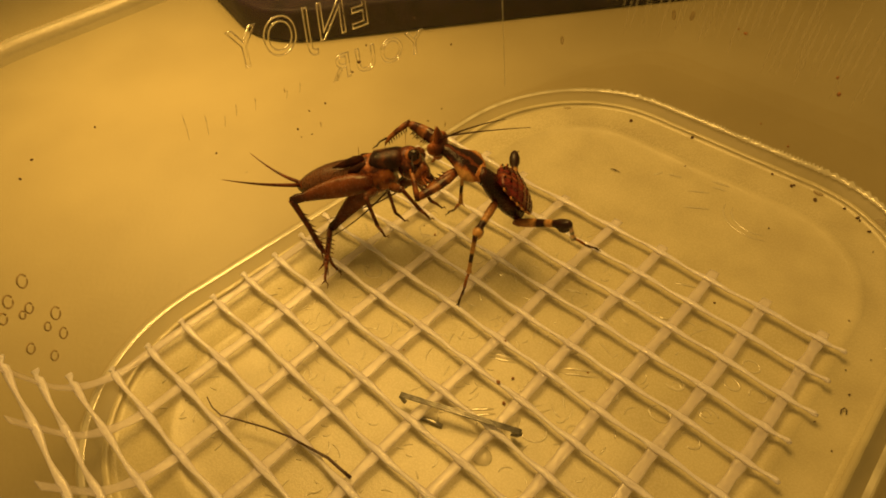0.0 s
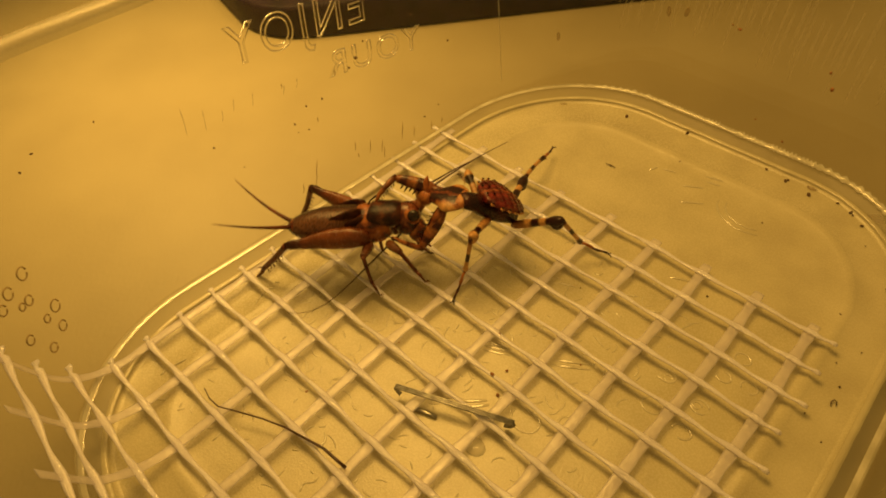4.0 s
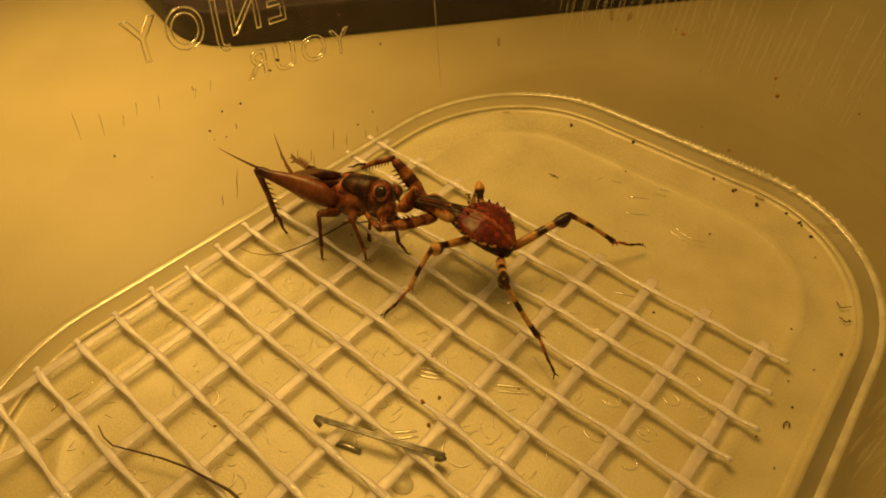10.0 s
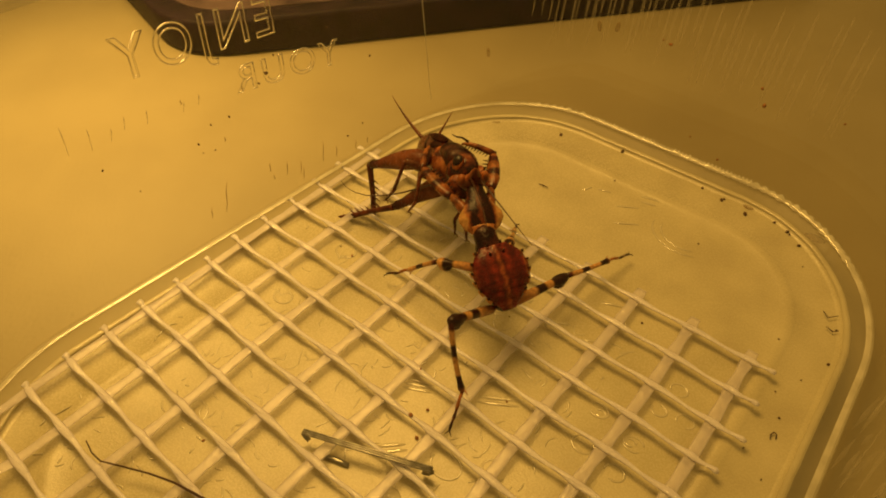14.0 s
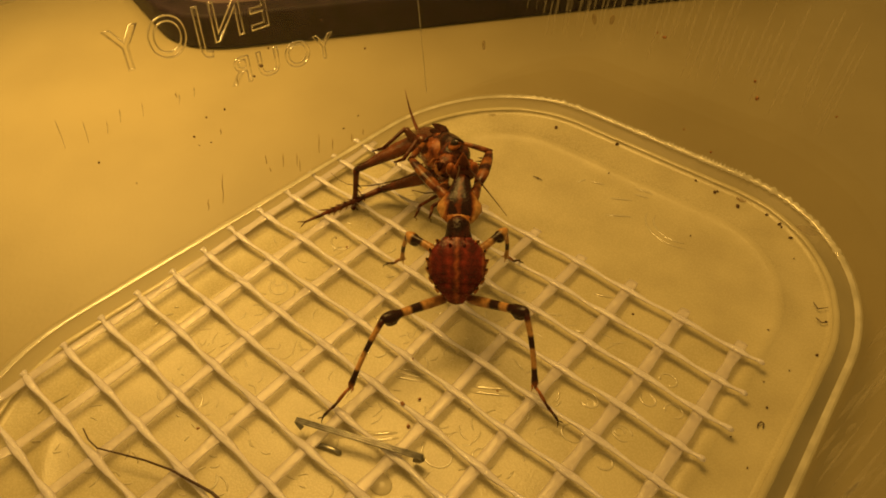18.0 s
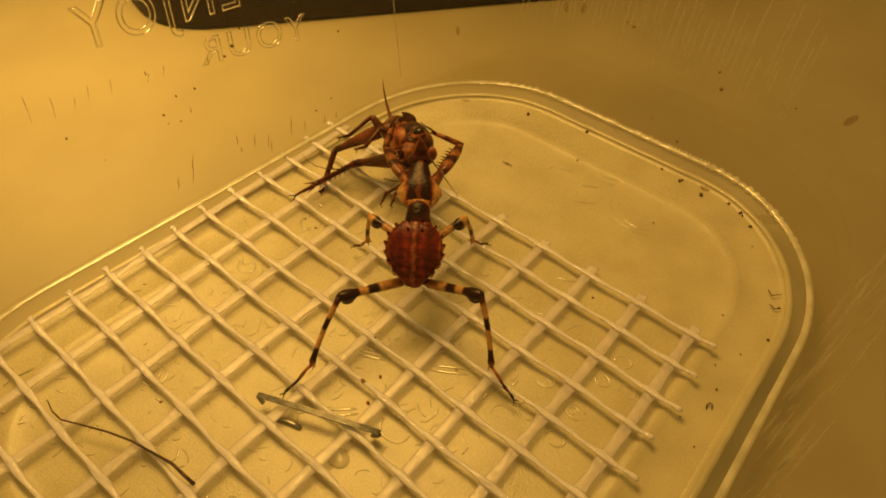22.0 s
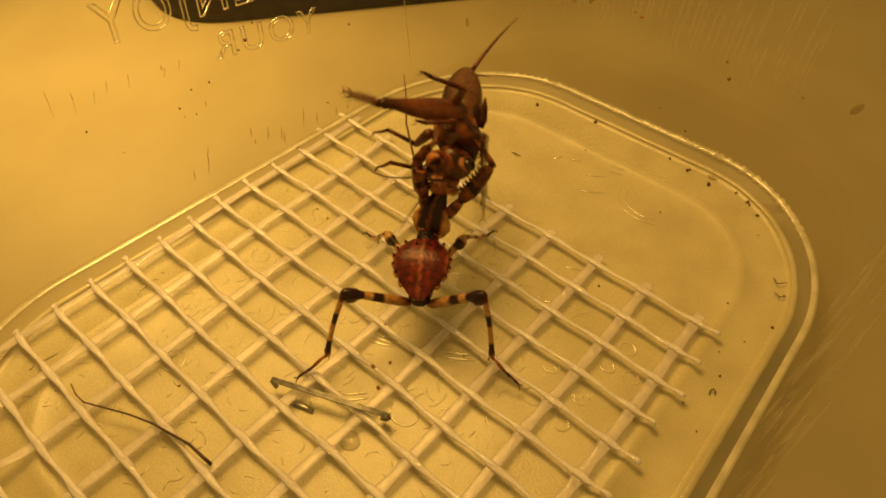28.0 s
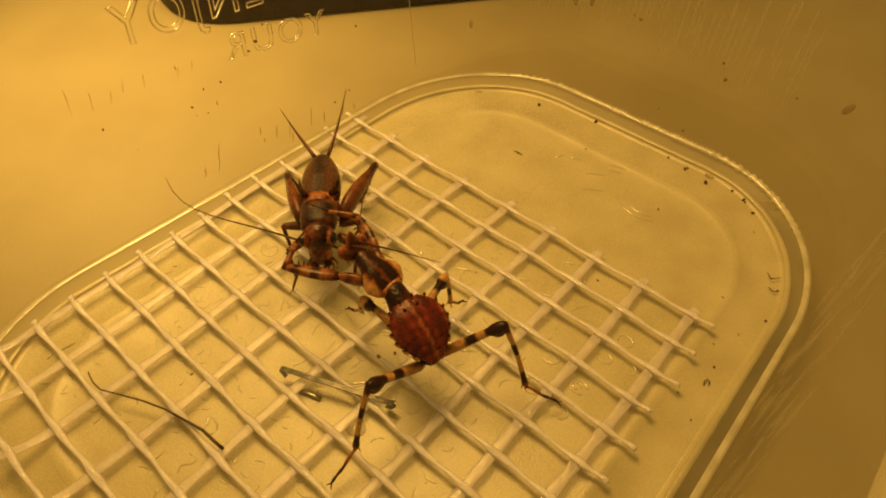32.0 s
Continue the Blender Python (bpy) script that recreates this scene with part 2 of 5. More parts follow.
M_SHIN = banded("banded_mantis_shin", [(0.0, DARK), (0.10, BROWN), (0.15, CREAM), (0.30, CREAM), (0.34, DARK), (0.47, DARK), (0.51, CREAM), (0.74, CREAM), (0.78, DARK), (0.92, DARK), (1.0, TAN)], length=0.75, wander=0.04)
M_TARSUS = banded("banded_mantis_foot", [(0.0, TAN), (0.35, TAN), (0.45, BROWN), (0.6, DARK), (0.7, BROWN), (0.85, DARK)], length=0.4, wander=0.06)
M_ARM = banded("banded_mantis_foreleg", [(0.0, (0.06, 0.012, 0.007)), (0.14, (0.20, 0.054, 0.017)), (0.30, (0.31, 0.112, 0.034)), (0.38, (0.05, 0.010, 0.006)), (0.50, (0.045, 0.009, 0.006)), (0.57, (0.34, 0.135, 0.041)), (0.72, (0.25, 0.080, 0.024)), (0.80, (0.05, 0.010, 0.006)), (0.90, (0.07, 0.015, 0.008)), (1.0, (0.25, 0.080, 0.024))], length=0.50, rough=0.34, mottle=0.3)
M_COXA = banded("orange_foreleg_skin", [(0.0, (0.08, 0.018, 0.008)), (0.25, (0.28, 0.090, 0.027)), (0.45, (0.08, 0.017, 0.008)), (0.58, (0.33, 0.118, 0.035)), (0.85, (0.30, 0.098, 0.029)), (1.0, (0.08, 0.018, 0.008))], length=0.40, rough=0.34, mottle=0.3)
M_CBODY = banded("cricket_abdomen_skin", [(0.0, (0.14, 0.052, 0.027)), (0.16, (0.16, 0.064, 0.032)), (0.30, (0.15, 0.064, 0.031)), (0.40, (0.085, 0.034, 0.018)), (0.48, (0.032, 0.012, 0.008)), (0.52, (0.032, 0.012, 0.008)), (0.60, (0.085, 0.034, 0.018)), (0.70, (0.15, 0.064, 0.031)), (0.84, (0.16, 0.064, 0.032)), (1.0, (0.14, 0.052, 0.027))], axis="X", length=0.6, start=-0.3, rough=0.40, mottle=0.44, wander=0.06, grain=48)
M_CSKIN = surface("cricket_brown_shell", [(0.018, 0.004, 0.004), (0.050, 0.010, 0.007), (0.105, 0.024, 0.011), (0.24, 0.078, 0.029)], 9, 6, 0.22, 0.08, 0.15, 45, spec=0.5)
M_CPALE = surface("cricket_pale_underside", [(0.042, 0.009, 0.006), (0.18, 0.046, 0.016), (0.33, 0.108, 0.034), (0.46, 0.185, 0.056)], 7, 8, 0.26, 0.1, 0.3, 40, spec=0.4)
M_CLEG = surface("cricket_leg_shell", [(0.055, 0.014, 0.008), (0.11, 0.034, 0.015), (0.19, 0.072, 0.028)], 5, 6, 0.25, 0.1, 0.25, 45, spec=0.5, sheer=0.2)
M_THIGH = banded("translucent_amber_thigh", [(0.0, (0.105, 0.027, 0.011)), (0.15, (0.155, 0.044, 0.016)), (0.5, (0.19, 0.058, 0.020)), (0.74, (0.135, 0.037, 0.014)), (0.86, (0.065, 0.018, 0.009)), (1.0, (0.045, 0.011, 0.007))], length=0.95, rough=0.36, mottle=0.24, wander=0.08, grain=9)
M_CSHIN = surface("cricket_dark_shin", [(0.045, 0.011, 0.007), (0.14, 0.040, 0.016)], 8, 5, 0.30, 0.1, 0.12, 45, spec=0.25)
M_PAD = surface("dark_wing_pad", [(0.018, 0.005, 0.004), (0.055, 0.016, 0.009)], 9, 5, 0.5, 0.1, 0.4, 40, spec=0.1)
M_CPRO = surface("dark_cricket_collar", [(0.012, 0.003, 0.004), (0.032, 0.007, 0.005), (0.15, 0.048, 0.018)], 6, 6, 0.30, 0.1, 0.25, 45, spec=0.35)


# ---- building helpers (geometry is written in centimetres) ----
def mesh_of(name, bm, smooth=True):
    for v in bm.verts:
        v.co *= CM
    me = bpy.data.meshes.new(name)
    bm.normal_update()
    bm.to_mesh(me)
    bm.free()
    if smooth:
        me.polygons.foreach_set("use_smooth", [True] * len(me.polygons))
    return me


def part(name, bm, material, parent=None, label="", smooth=True):
    me = mesh_of(name, bm, smooth)
    for m in material if isinstance(material, (list, tuple)) else [material]:
        me.materials.append(m)
    ob = new(name, me)
    ob.parent = parent
    if label:
        ob["label"] = label
    return ob


def tube(bm, pts, radii, n=8, up=(0, 0, 1), caps=True):
    """A tube through pts; each radius is a number or (sideways, upwards)."""
    pts = [Vector(p) for p in pts]
    rings = []
    for i, p in enumerate(pts):
        d = (pts[min(i + 1, len(pts) - 1)] - pts[max(i - 1, 0)]).normalized()
        side = d.cross(Vector(up[i] if isinstance(up, list) else up))
        side = side.normalized() if side.length > 1e-6 else d.orthogonal().normalized()
        top = side.cross(d)
        r = radii[i] if isinstance(radii, (list, tuple)) else radii
        a, b = r if isinstance(r, (list, tuple)) else (r, r)
        rings.append([bm.verts.new(p + side * a * math.cos(2 * math.pi * k / n) + top * b * math.sin(2 * math.pi * k / n)) for k in range(n)])
    for r0, r1 in zip(rings, rings[1:]):
        for k in range(n):
            bm.faces.new((r0[k], r0[(k + 1) % n], r1[(k + 1) % n], r1[k]))
    if caps:
        bm.faces.new(rings[0][::-1])
        bm.faces.new(rings[-1])
    return rings


def spine(bm, base, tip, r=0.012):
    tube(bm, [base, (Vector(base) + Vector(tip)) / 2, tip], [r, r * 0.7, r * 0.15], 5)


def blob(bm, centre, radii, seg=16, rings=10, turn=None):
    geo = bmesh.ops.create_uvsphere(bm, u_segments=seg, v_segments=rings, radius=1)
    m = Matrix.Translation(centre) @ (turn or Matrix.Identity(4)) @ Matrix.Diagonal((*radii, 1))
    bmesh.ops.transform(bm, matrix=m, verts=geo["verts"])
    return geo["verts"]


def box(bm, lo, hi, bevel=0.0):
    geo = bmesh.ops.create_cube(bm, size=1)
    lo, hi = Vector(lo), Vector(hi)
    bmesh.ops.transform(bm, matrix=Matrix.Translation((lo + hi) / 2) @ Matrix.Diagonal((*(hi - lo), 1)), verts=geo["verts"])
    if bevel:
        edges = list({e for v in geo["verts"] for e in v.link_edges})
        bmesh.ops.bevel(bm, geom=edges, offset=bevel, segments=3, affect="EDGES", profile=0.5)


# ---- the table, and the dark thing on it ----
bm = bmesh.new()
box(bm, (-60, -50, -3.4), (60, 70, -0.42), 0.3)
tagged(part("table", bm, M_TABLE), "tan wooden table top under the plastic box", "table", kind="structure")

# ---- the plastic box ----
X0, X1, Y0, Y1, R0 = -0.36, 6.62, -2.35, 6.79, 2.15
NARROW = 0.065, -0.03  # how the two long sides draw in towards the far end


def outline(off, z, n=18):
    """One loop round the box, off centimetres outside the foot of its wall."""
    r = max(0.25, R0 + off)
    x0, x1, y0, y1 = X0 - off, X1 + off, Y0 - off, Y1 + off
    pts = []
    for cx, cy, a0 in ((x1 - r, y1 - r, 0), (x0 + r, y1 - r, 90), (x0 + r, y0 + r, 180), (x1 - r, y0 + r, 270)):
        for k in range(n + 1):
            a = math.radians(a0 + 90 * k / n)
            pts.append((cx + r * math.cos(a), cy + r * math.sin(a), z))
    full = []
    for i, p in enumerate(pts):
        q = pts[(i + 1) % len(pts)]
        full.append(p)
        if (i + 1) % (n + 1) == 0:
            for k in range(1, 30):
                s = k / 30
                full.append(tuple(p[j] + (q[j] - p[j]) * s for j in range(3)))
    return [(x + y * (NARROW[0] + (NARROW[1] - NARROW[0]) * (x - X0) / (X1 - X0)), y, z) for x, y, z in full]


def loft(bm, loops, close_first=False):
    rings = [[bm.verts.new(p) for p in lp] for lp in loops]
    n = len(rings[0])
    for a, b in zip(rings, rings[1:]):
        for k in range(n):
            bm.faces.new((a[k], a[(k + 1) % n], b[(k + 1) % n], b[k]))
    if close_first:
        bm.faces.new(rings[0][::-1])
    return rings


tray = tagged(new("plastic_box"), "clear frosted plastic food box with embossed writing on its wall", "box")
bm = bmesh.new()
loft(bm, [outline(-1.1, -0.105), outline(-0.90, -0.105), outline(-0.87, -0.090), outline(-0.81, -0.084), outline(-0.75, -0.095), outline(-0.72, -0.11), outline(-0.42, -0.11), outline(-0.34, -0.1095), outline(-0.28, -0.107)], True)
part("floor", bm, M_FLOOR, tray, "frosted yellowish plastic floor with a raised ring")
bm = bmesh.new()
rr = random.Random(9)
ripple = [rr.uniform(-0.012, 0.012) for _ in range(400)]


def rippled(off, z, amount):
    return [(x + amount * ripple[(i * 3) % 400], y + amount * ripple[(i * 3 + 1) % 400], z + amount * ripple[(i * 3 + 2) % 400]) for i, (x, y, z) in enumerate(outline(off, z))]


loft(bm, [outline(-0.28, -0.107), outline(-0.255, -0.10), outline(-0.235, -0.085), outline(-0.215, -0.062)])
part("foot_riser", bm, M_FLOOR, tray)
bm = bmesh.new()
loft(bm, [rippled(-0.19 - 0.04 * math.cos(a), -0.066 + 0.026 * math.sin(a), 0.25) for a in [math.radians(d) for d in (-10, 15, 40, 60, 80, 100, 125, 160)]])
part("inner_lip", bm, M_LIP, tray, "bright glossy lip round the box floor")
bm = bmesh.new()
loft(bm, [outline(-0.165, -0.056), outline(-0.10, -0.030), outline(-0.05, 0.01), outline(0.02, 0.055), outline(0.045, 0.065)])
part("foot_ledge", bm, M_LEDGE, tray, "sloping moulded step along the foot of the wall")
bm = bmesh.new()
lumps = [rr.uniform(0.55, 1.25) for _ in range(400)]


def beaded(a):
    """One line along the ridge on top of the step: lumpy at the far end, smooth and low along the rest."""
    base = [Vector(p) for p in outline(0.0, 0.0)]
    wide = [Vector(p) for p in outline(1.0, 0.0)]
    out, n = [], len(base)
    for i in range(n):
        for f in range(3):
            p, q = base[i].lerp(base[(i + 1) % n], f / 3), wide[i].lerp(wide[(i + 1) % n], f / 3)
            j = 3 * i + f
            far = min(1.0, max(0.0, (p.y - 5.0) / 1.2)) * min(1.0, max(0.0, (p.x - 0.8) / 0.8)) * min(1.0, max(0.0, (6.2 - p.x) / 0.6))
            k = far * lumps[j % 399] * (1.25 if j % 2 else 0.40) + (1 - far) * 0.12
            d = (q - p).normalized() * (-0.058 * math.cos(a) * (0.55 + 0.45 * k))
            out.append((p.x + d.x, p.y + d.y, 0.050 + 0.042 * math.sin(a) * k))
    return out


loft(bm, [beaded(math.radians(d)) for d in (0, 30, 60, 90, 120, 150, 180)])
part("beaded_ridge", bm, M_SPARK, tray, "sparkling lumpy ridge along the foot of the wall")


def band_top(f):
    """A line of the shade-tinted foot of the wall, which is high at the far end and low by the long wall; f runs from
    foot to top.
    """
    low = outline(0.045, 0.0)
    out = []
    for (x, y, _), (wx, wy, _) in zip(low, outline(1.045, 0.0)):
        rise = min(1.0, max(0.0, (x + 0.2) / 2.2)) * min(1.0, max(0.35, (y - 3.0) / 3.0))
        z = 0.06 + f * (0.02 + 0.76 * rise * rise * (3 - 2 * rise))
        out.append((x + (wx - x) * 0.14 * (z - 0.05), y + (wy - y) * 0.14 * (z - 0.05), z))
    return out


# two strips of painted shade, the upper one weaker to soften the edge
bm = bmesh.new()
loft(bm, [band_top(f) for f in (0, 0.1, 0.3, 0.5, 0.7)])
part("wall_foot", bm, M_FOOT, tray, "foot of the plastic wall with shade in its amber tint")
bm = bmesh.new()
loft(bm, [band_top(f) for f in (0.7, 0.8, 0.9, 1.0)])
part("foot_fade", bm, M_FOOT_FADE, tray, "amber strip where the tinted shade fades out")
bm = bmesh.new()
loft(bm, [band_top(1.0), outline(0.045 + 0.14 * 0.85, 0.9), outline(0.045 + 0.14 * 1.3, 1.35), outline(0.045 + 0.14 * 2.25, 2.3), outline(0.486, 3.2)])
part("wall", bm, M_WALL, tray, "see-through plastic wall leaning outwards")
bm = bmesh.new()
loft(bm, [outline(q - 0.064, z) for q, z in ((0.55, 3.2), (0.56, 3.27), (0.585, 3.31), (0.63, 3.33), (0.72, 3.33), (0.77, 3.31), (0.80, 3.27), (0.80, 3.15))])
part("rim", bm, M_BEAD, tray, "rounded glossy rim")

# ---- the net on the floor ----
BX = [-0.000, 0.672, 1.369, 2.098, 2.868, 3.545, 4.227, 4.890, 5.551]
PITCH = 0.457


def sheet(x, y, z):
    """A point of the net: flat on the floor, then bent up along the near wall."""
    nx, ny, start, bend_r, most = math.cos(math.radians(80)), math.sin(math.radians(80)), 1.10, 0.80, math.radians(75)
    d = -(x * nx + y * ny) - start
    if d <= 0:
        return x, y, z
    a = min(d / bend_r, most)
    h = (bend_r - z) * math.sin(a) + max(0.0, d - bend_r * most) * math.cos(a)
    up = bend_r - (bend_r - z) * math.cos(a) + max(0.0, d - bend_r * most) * math.sin(a)
    return x + nx * (d - h), y + ny * (d - h), up


def lean(pts):
    """The upward normals of a strand that lies in the bent sheet."""
    out = []
    for i in range(len(pts)):
        d = Vector(pts[min(i + 1, len(pts) - 1)]) - Vector(pts[max(i - 1, 0)])
        out.append(Vector((1, 0, 0)).cross(d).normalized())
    return out


net = tagged(new("plastic_net"), "milky white coated mesh net lying on the box floor", "net")
rng = random.Random(4)
for a in range(-6, 10):
    bm = bmesh.new()
    y = a * PITCH
    knots = [-0.13 - 0.03 * max(0.0, y) + rng.uniform(-0.04, 0.04)] + BX + [BX[-1] + 0.34 + rng.uniform(-0.08, 0.04)]
    pts, rad = [], []
    for j, (x0, x1) in enumerate(zip(knots, knots[1:])):
        for s in range(10):
            f = s / 10
            x = x0 + (x1 - x0) * f
            thick = abs(math.cos(math.pi * (f - 0.06))) ** 2
            yy = y + 0.007 * math.sin(math.pi * (2 * f + j)) + 0.008 * math.sin(x * 1.7 + a)
            pts.append((x, yy, 0.012 + 0.012 * thick))
            rad.append((0.021 + 0.020 * thick, 0.011 + 0.004 * thick))
    pts.append((knots[-1], y, 0.01))
    rad.append((0.020, 0.014))
    tube(bm, [sheet(*p) for p in pts], rad, 8)
    # the finer yarn wound round it
    pts2 = []
    for i, (p, r) in enumerate(zip(pts, rad)):
        ph = math.pi * i / 10
        pts2.append(sheet(p[0], p[1] + r[0] * 0.7 * math.sin(ph), p[2] + r[1] * 0.8 * math.cos(ph)))
    tube(bm, pts2, 0.0075, 6)
    part("warp_strand", bm, M_NET, net)
for b, x in enumerate(BX):
    bm = bmesh.new()
    pts, rad = [], []
    ends = -6.6 * PITCH, 9 * PITCH + 0.13 + rng.uniform(-0.04, 0.05)
    n = 120
    for i in range(n + 1):
        y = ends[0] + (ends[1] - ends[0]) * i / n
        near = abs((y / PITCH) - round(y / PITCH)) * 2
        pts.append(sheet(x + 0.012 * math.sin(y * 2.3 + b), y, 0.0))
        rad.append((0.066 - 0.010 * near + 0.004 * math.sin(17 * y + b), 0.011 + 0.003 * math.sin(9 * y)))
    tube(bm, pts, rad, 10, up=lean(pts))
    part("weft_strand", bm, M_WEFT, net)

# ---- staple ----
st = tagged(new("staple"), "bright wire staple lying on the net", "staple")
bm = bmesh.new()
a, b = Vector((2.60, 0.57, 0.085)), Vector((3.81, 1.07, 0.085))
d = (b - a).normalized()
side = Vector((-d.y, d.x, 0))
for w in (-0.020, 0.0, 0.020):
    q = side * w
    tube(bm, [a + q + Vector((0, 0, -0.01)), a + q + d * 0.015, b + q - d * 0.015, b + q + Vector((0, 0, -0.01))], 0.0125, 8)
part("crown", bm, M_STEEL, st)
for pts in ([a + d * 0.01, a - d * 0.005 + Vector((0, 0, -0.04)), a + d * 0.02 + Vector((0.01, -0.01, -0.08)), a + d * 0.05 + Vector((0.02, -0.02, -0.10))], [Vector((2.86, 0.56, -0.085)), Vector((2.95, 0.60, -0.07)), Vector((3.04, 0.63, -0.07)), Vector((3.11, 0.65, -0.085))], [b - d * 0.01, b + d * 0.004 + Vector((0, 0, -0.05)), b - d * 0.03 + Vector((0, 0, -0.10)), b - d * 0.10 + side * 0.01 + Vector((0, 0, -0.13))]):
    bm = bmesh.new()
    tube(bm, pts, [(0.024, 0.014)] * 4, 8)
    part("prong", bm, M_STEEL, st)

# ---- the dark flat case on the table behind the box ----
case = tagged(new("flat_case"), "black flat case with a scuffed grey top lying on the table", "case")


def slab(corners, z0, z1, r, bevel):
    bm = bmesh.new()
    pts, n = [], len(corners)
    for i, c in enumerate(corners):
        c, a, b = Vector(c), Vector(corners[i - 1]), Vector(corners[(i + 1) % n])
        p0, p1 = c + (a - c).normalized() * r, c + (b - c).normalized() * r
        for k in range(9):
            s = k / 8
            pts.append(p0.lerp(c, s).lerp(c.lerp(p1, s), s))
    mid = sum((Vector(c) for c in corners), Vector((0, 0))) / n
    loops = []
    for off, z in ((bevel, z0), (0, z0 + bevel), (0, z1 - bevel), (bevel * 0.3, z1 - bevel * 0.3), (bevel, z1)):
        loops.append([(*(p + (mid - p).normalized() * off), z) for p in pts])
    rings = [[bm.verts.new(p) for p in lp] for lp in loops]
    m = len(pts)
    for a, b in zip(rings, rings[1:]):
        for k in range(m):
            bm.faces.new((a[k], a[(k + 1) % m], b[(k + 1) % m], b[k]))
    bm.faces.new(rings[-1])
    bm.faces.new(rings[0][::-1])
    return bm


part("case_body", slab([(-5.17, 4.26), (3.33, 14.41), (-6.0, 17.0), (-15.0, 6.6)], -0.42, 0.27, 1.1, 0.08), M_BLACK, case)
part("case_top", slab([(-5.32, 4.76), (2.43, 13.91), (-6.0, 16.2), (-14.0, 6.9)], 0.25, 0.285, 1.0, 0.01), M_GREY, case, "scuffed grey top panel")


# ---- moulded writing and marks on the box ----
def on_left_wall(y, z):
    """The inner face of the long wall, with its lean."""
    return X0 + NARROW[0] * y - 0.045 - max(0.0, z - 0.05) * 0.14


def emboss(text, start, end, height):
    """Moulded outlines of letters, whose foot runs from start to end (y, z) along the long wall."""
    data = bpy.data.curves.new("lettering", "FONT")
    data.body, data.size, data.fill_mode, data.bevel_depth, data.bevel_resolution, data.space_character = text, 1.0, "NONE", 0.017, 2, 1.2
    ob = bpy.data.objects.new("lettering", data)
    scene.collection.objects.link(ob)
    me = bpy.data.meshes.new_from_object(ob.evaluated_get(bpy.context.evaluated_depsgraph_get()))
    bpy.data.objects.remove(ob)
    wide, tall = max(v.co.x for v in me.vertices), max(v.co.y for v in me.vertices)
    for v in me.vertices:
        f, h = v.co.x / wide, v.co.y / tall * height
        y, z = start[0] + (end[0] - start[0]) * f + 0.15 * h, start[1] + (end[1] - start[1]) * f + h
        v.co = Vector((on_left_wall(y, z) + 0.012 + v.co.z * 0.5, y, z)) * CM
    me.materials.append(M_LETTER)
    me.polygons.foreach_set("use_smooth", [True] * len(me.polygons))
    ob = new("embossed_writing", me)
    ob.parent = tray
    ob["label"] = "raised clear lettering moulded into the wall"
    return ob


emboss("ENJOY", (3.32, 2.09), (1.42, 2.27), 0.43)
emboss("YOUR", (4.05, 1.40), (2.58, 1.62), 0.31)
# a worn third line of writing, too faint to read
for y, z, h in ((0.68, 1.80, 0.30), (0.90, 1.75, 0.22), (1.11, 1.75, 0.12), (1.28, 1.80, 0.13), (1.52, 1.75, 0.15), (1.93, 1.70, 0.10), (2.12, 1.70, 0.11)):
    bm = bmesh.new()
    pts = [(on_left_wall(y, q) + 0.012, yy, q) for yy, q in ((y - 0.02, z), (y + 0.01, z + h * 0.5), (y + 0.03, z + h))]
    tube(bm, pts, [0.002, 0.006, 0.002], 6)
    part("worn_bar", bm, M_LETTER, tray)
# short upright scratches on the long wall: y and z of their upper and lower ends
for y0, z0, y1, z1 in ((2.05, 0.68, 1.91, 0.31), (3.50, 0.51, 3.42, 0.23), (3.68, 0.34, 3.64, 0.17), (2.25, 1.22, 2.23, 1.15), (1.76, 0.47, 1.71, 0.33), (2.68, 1.71, 2.65, 1.60), (1.93, 1.84, 1.92, 1.78),
                       (2.67, 0.62, 2.64, 0.49), (2.67, 0.43, 2.66, 0.36), (3.11, 0.31, 3.06, 0.14), (2.91, 0.52, 2.85, 0.33), (3.10, 0.42, 3.04, 0.23), (4.01, 0.26, 3.97, 0.12), (4.21, 0.22, 4.19, 0.12)):
    bm = bmesh.new()
    ends = [(y0 + (y1 - y0) * s + 0.008 * math.sin(9 * s + y0), z0 + (z1 - z0) * s) for s in (0, 0.35, 0.7, 1)]
    tube(bm, [(on_left_wall(y, z) + 0.012, y, z) for y, z in ends], [0.002, 0.006, 0.005, 0.002], 6)
    part("wall_scratch", bm, M_MARK, tray)
# small raised rings low on the wall by the rounded corner
for x, y, z, w in ((-0.34, -1.48, 1.53, 0.075), (-0.21, -1.68, 1.51, 0.07), (-0.24, -1.58, 1.29, 0.06), (-0.18, -1.66, 1.31, 0.045), (-0.28, -1.43, 1.02, 0.075), (-0.20, -1.56, 1.00, 0.05), (-0.21, -1.49, 0.80, 0.065), (-0.10, -1.80, 1.46, 0.06), (-0.02, -1.79, 1.04, 0.06), (-0.06, -1.68, 0.75, 0.06)):
    bm = bmesh.new()
    pts = [(x + 0.012 - w * 0.45 * math.cos(a), y + w * 0.65 * math.cos(a), z + w * math.sin(a)) for a in [math.radians(24 * k) for k in range(15)]]
    tube(bm, pts, 0.009, 5)
    part("raised_ring", bm, M_MARK, tray, "small raised ring mark")
# vertical mould seam in the far corner
bm = bmesh.new()
tube(bm, [(0.08 - 0.11 * z, 5.37 + 0.06 * z, z) for z in (0.3, 0.9, 1.5, 2.2, 3.0)], 0.008, 5)
part("mould_seam", bm, M_BEAD, tray)
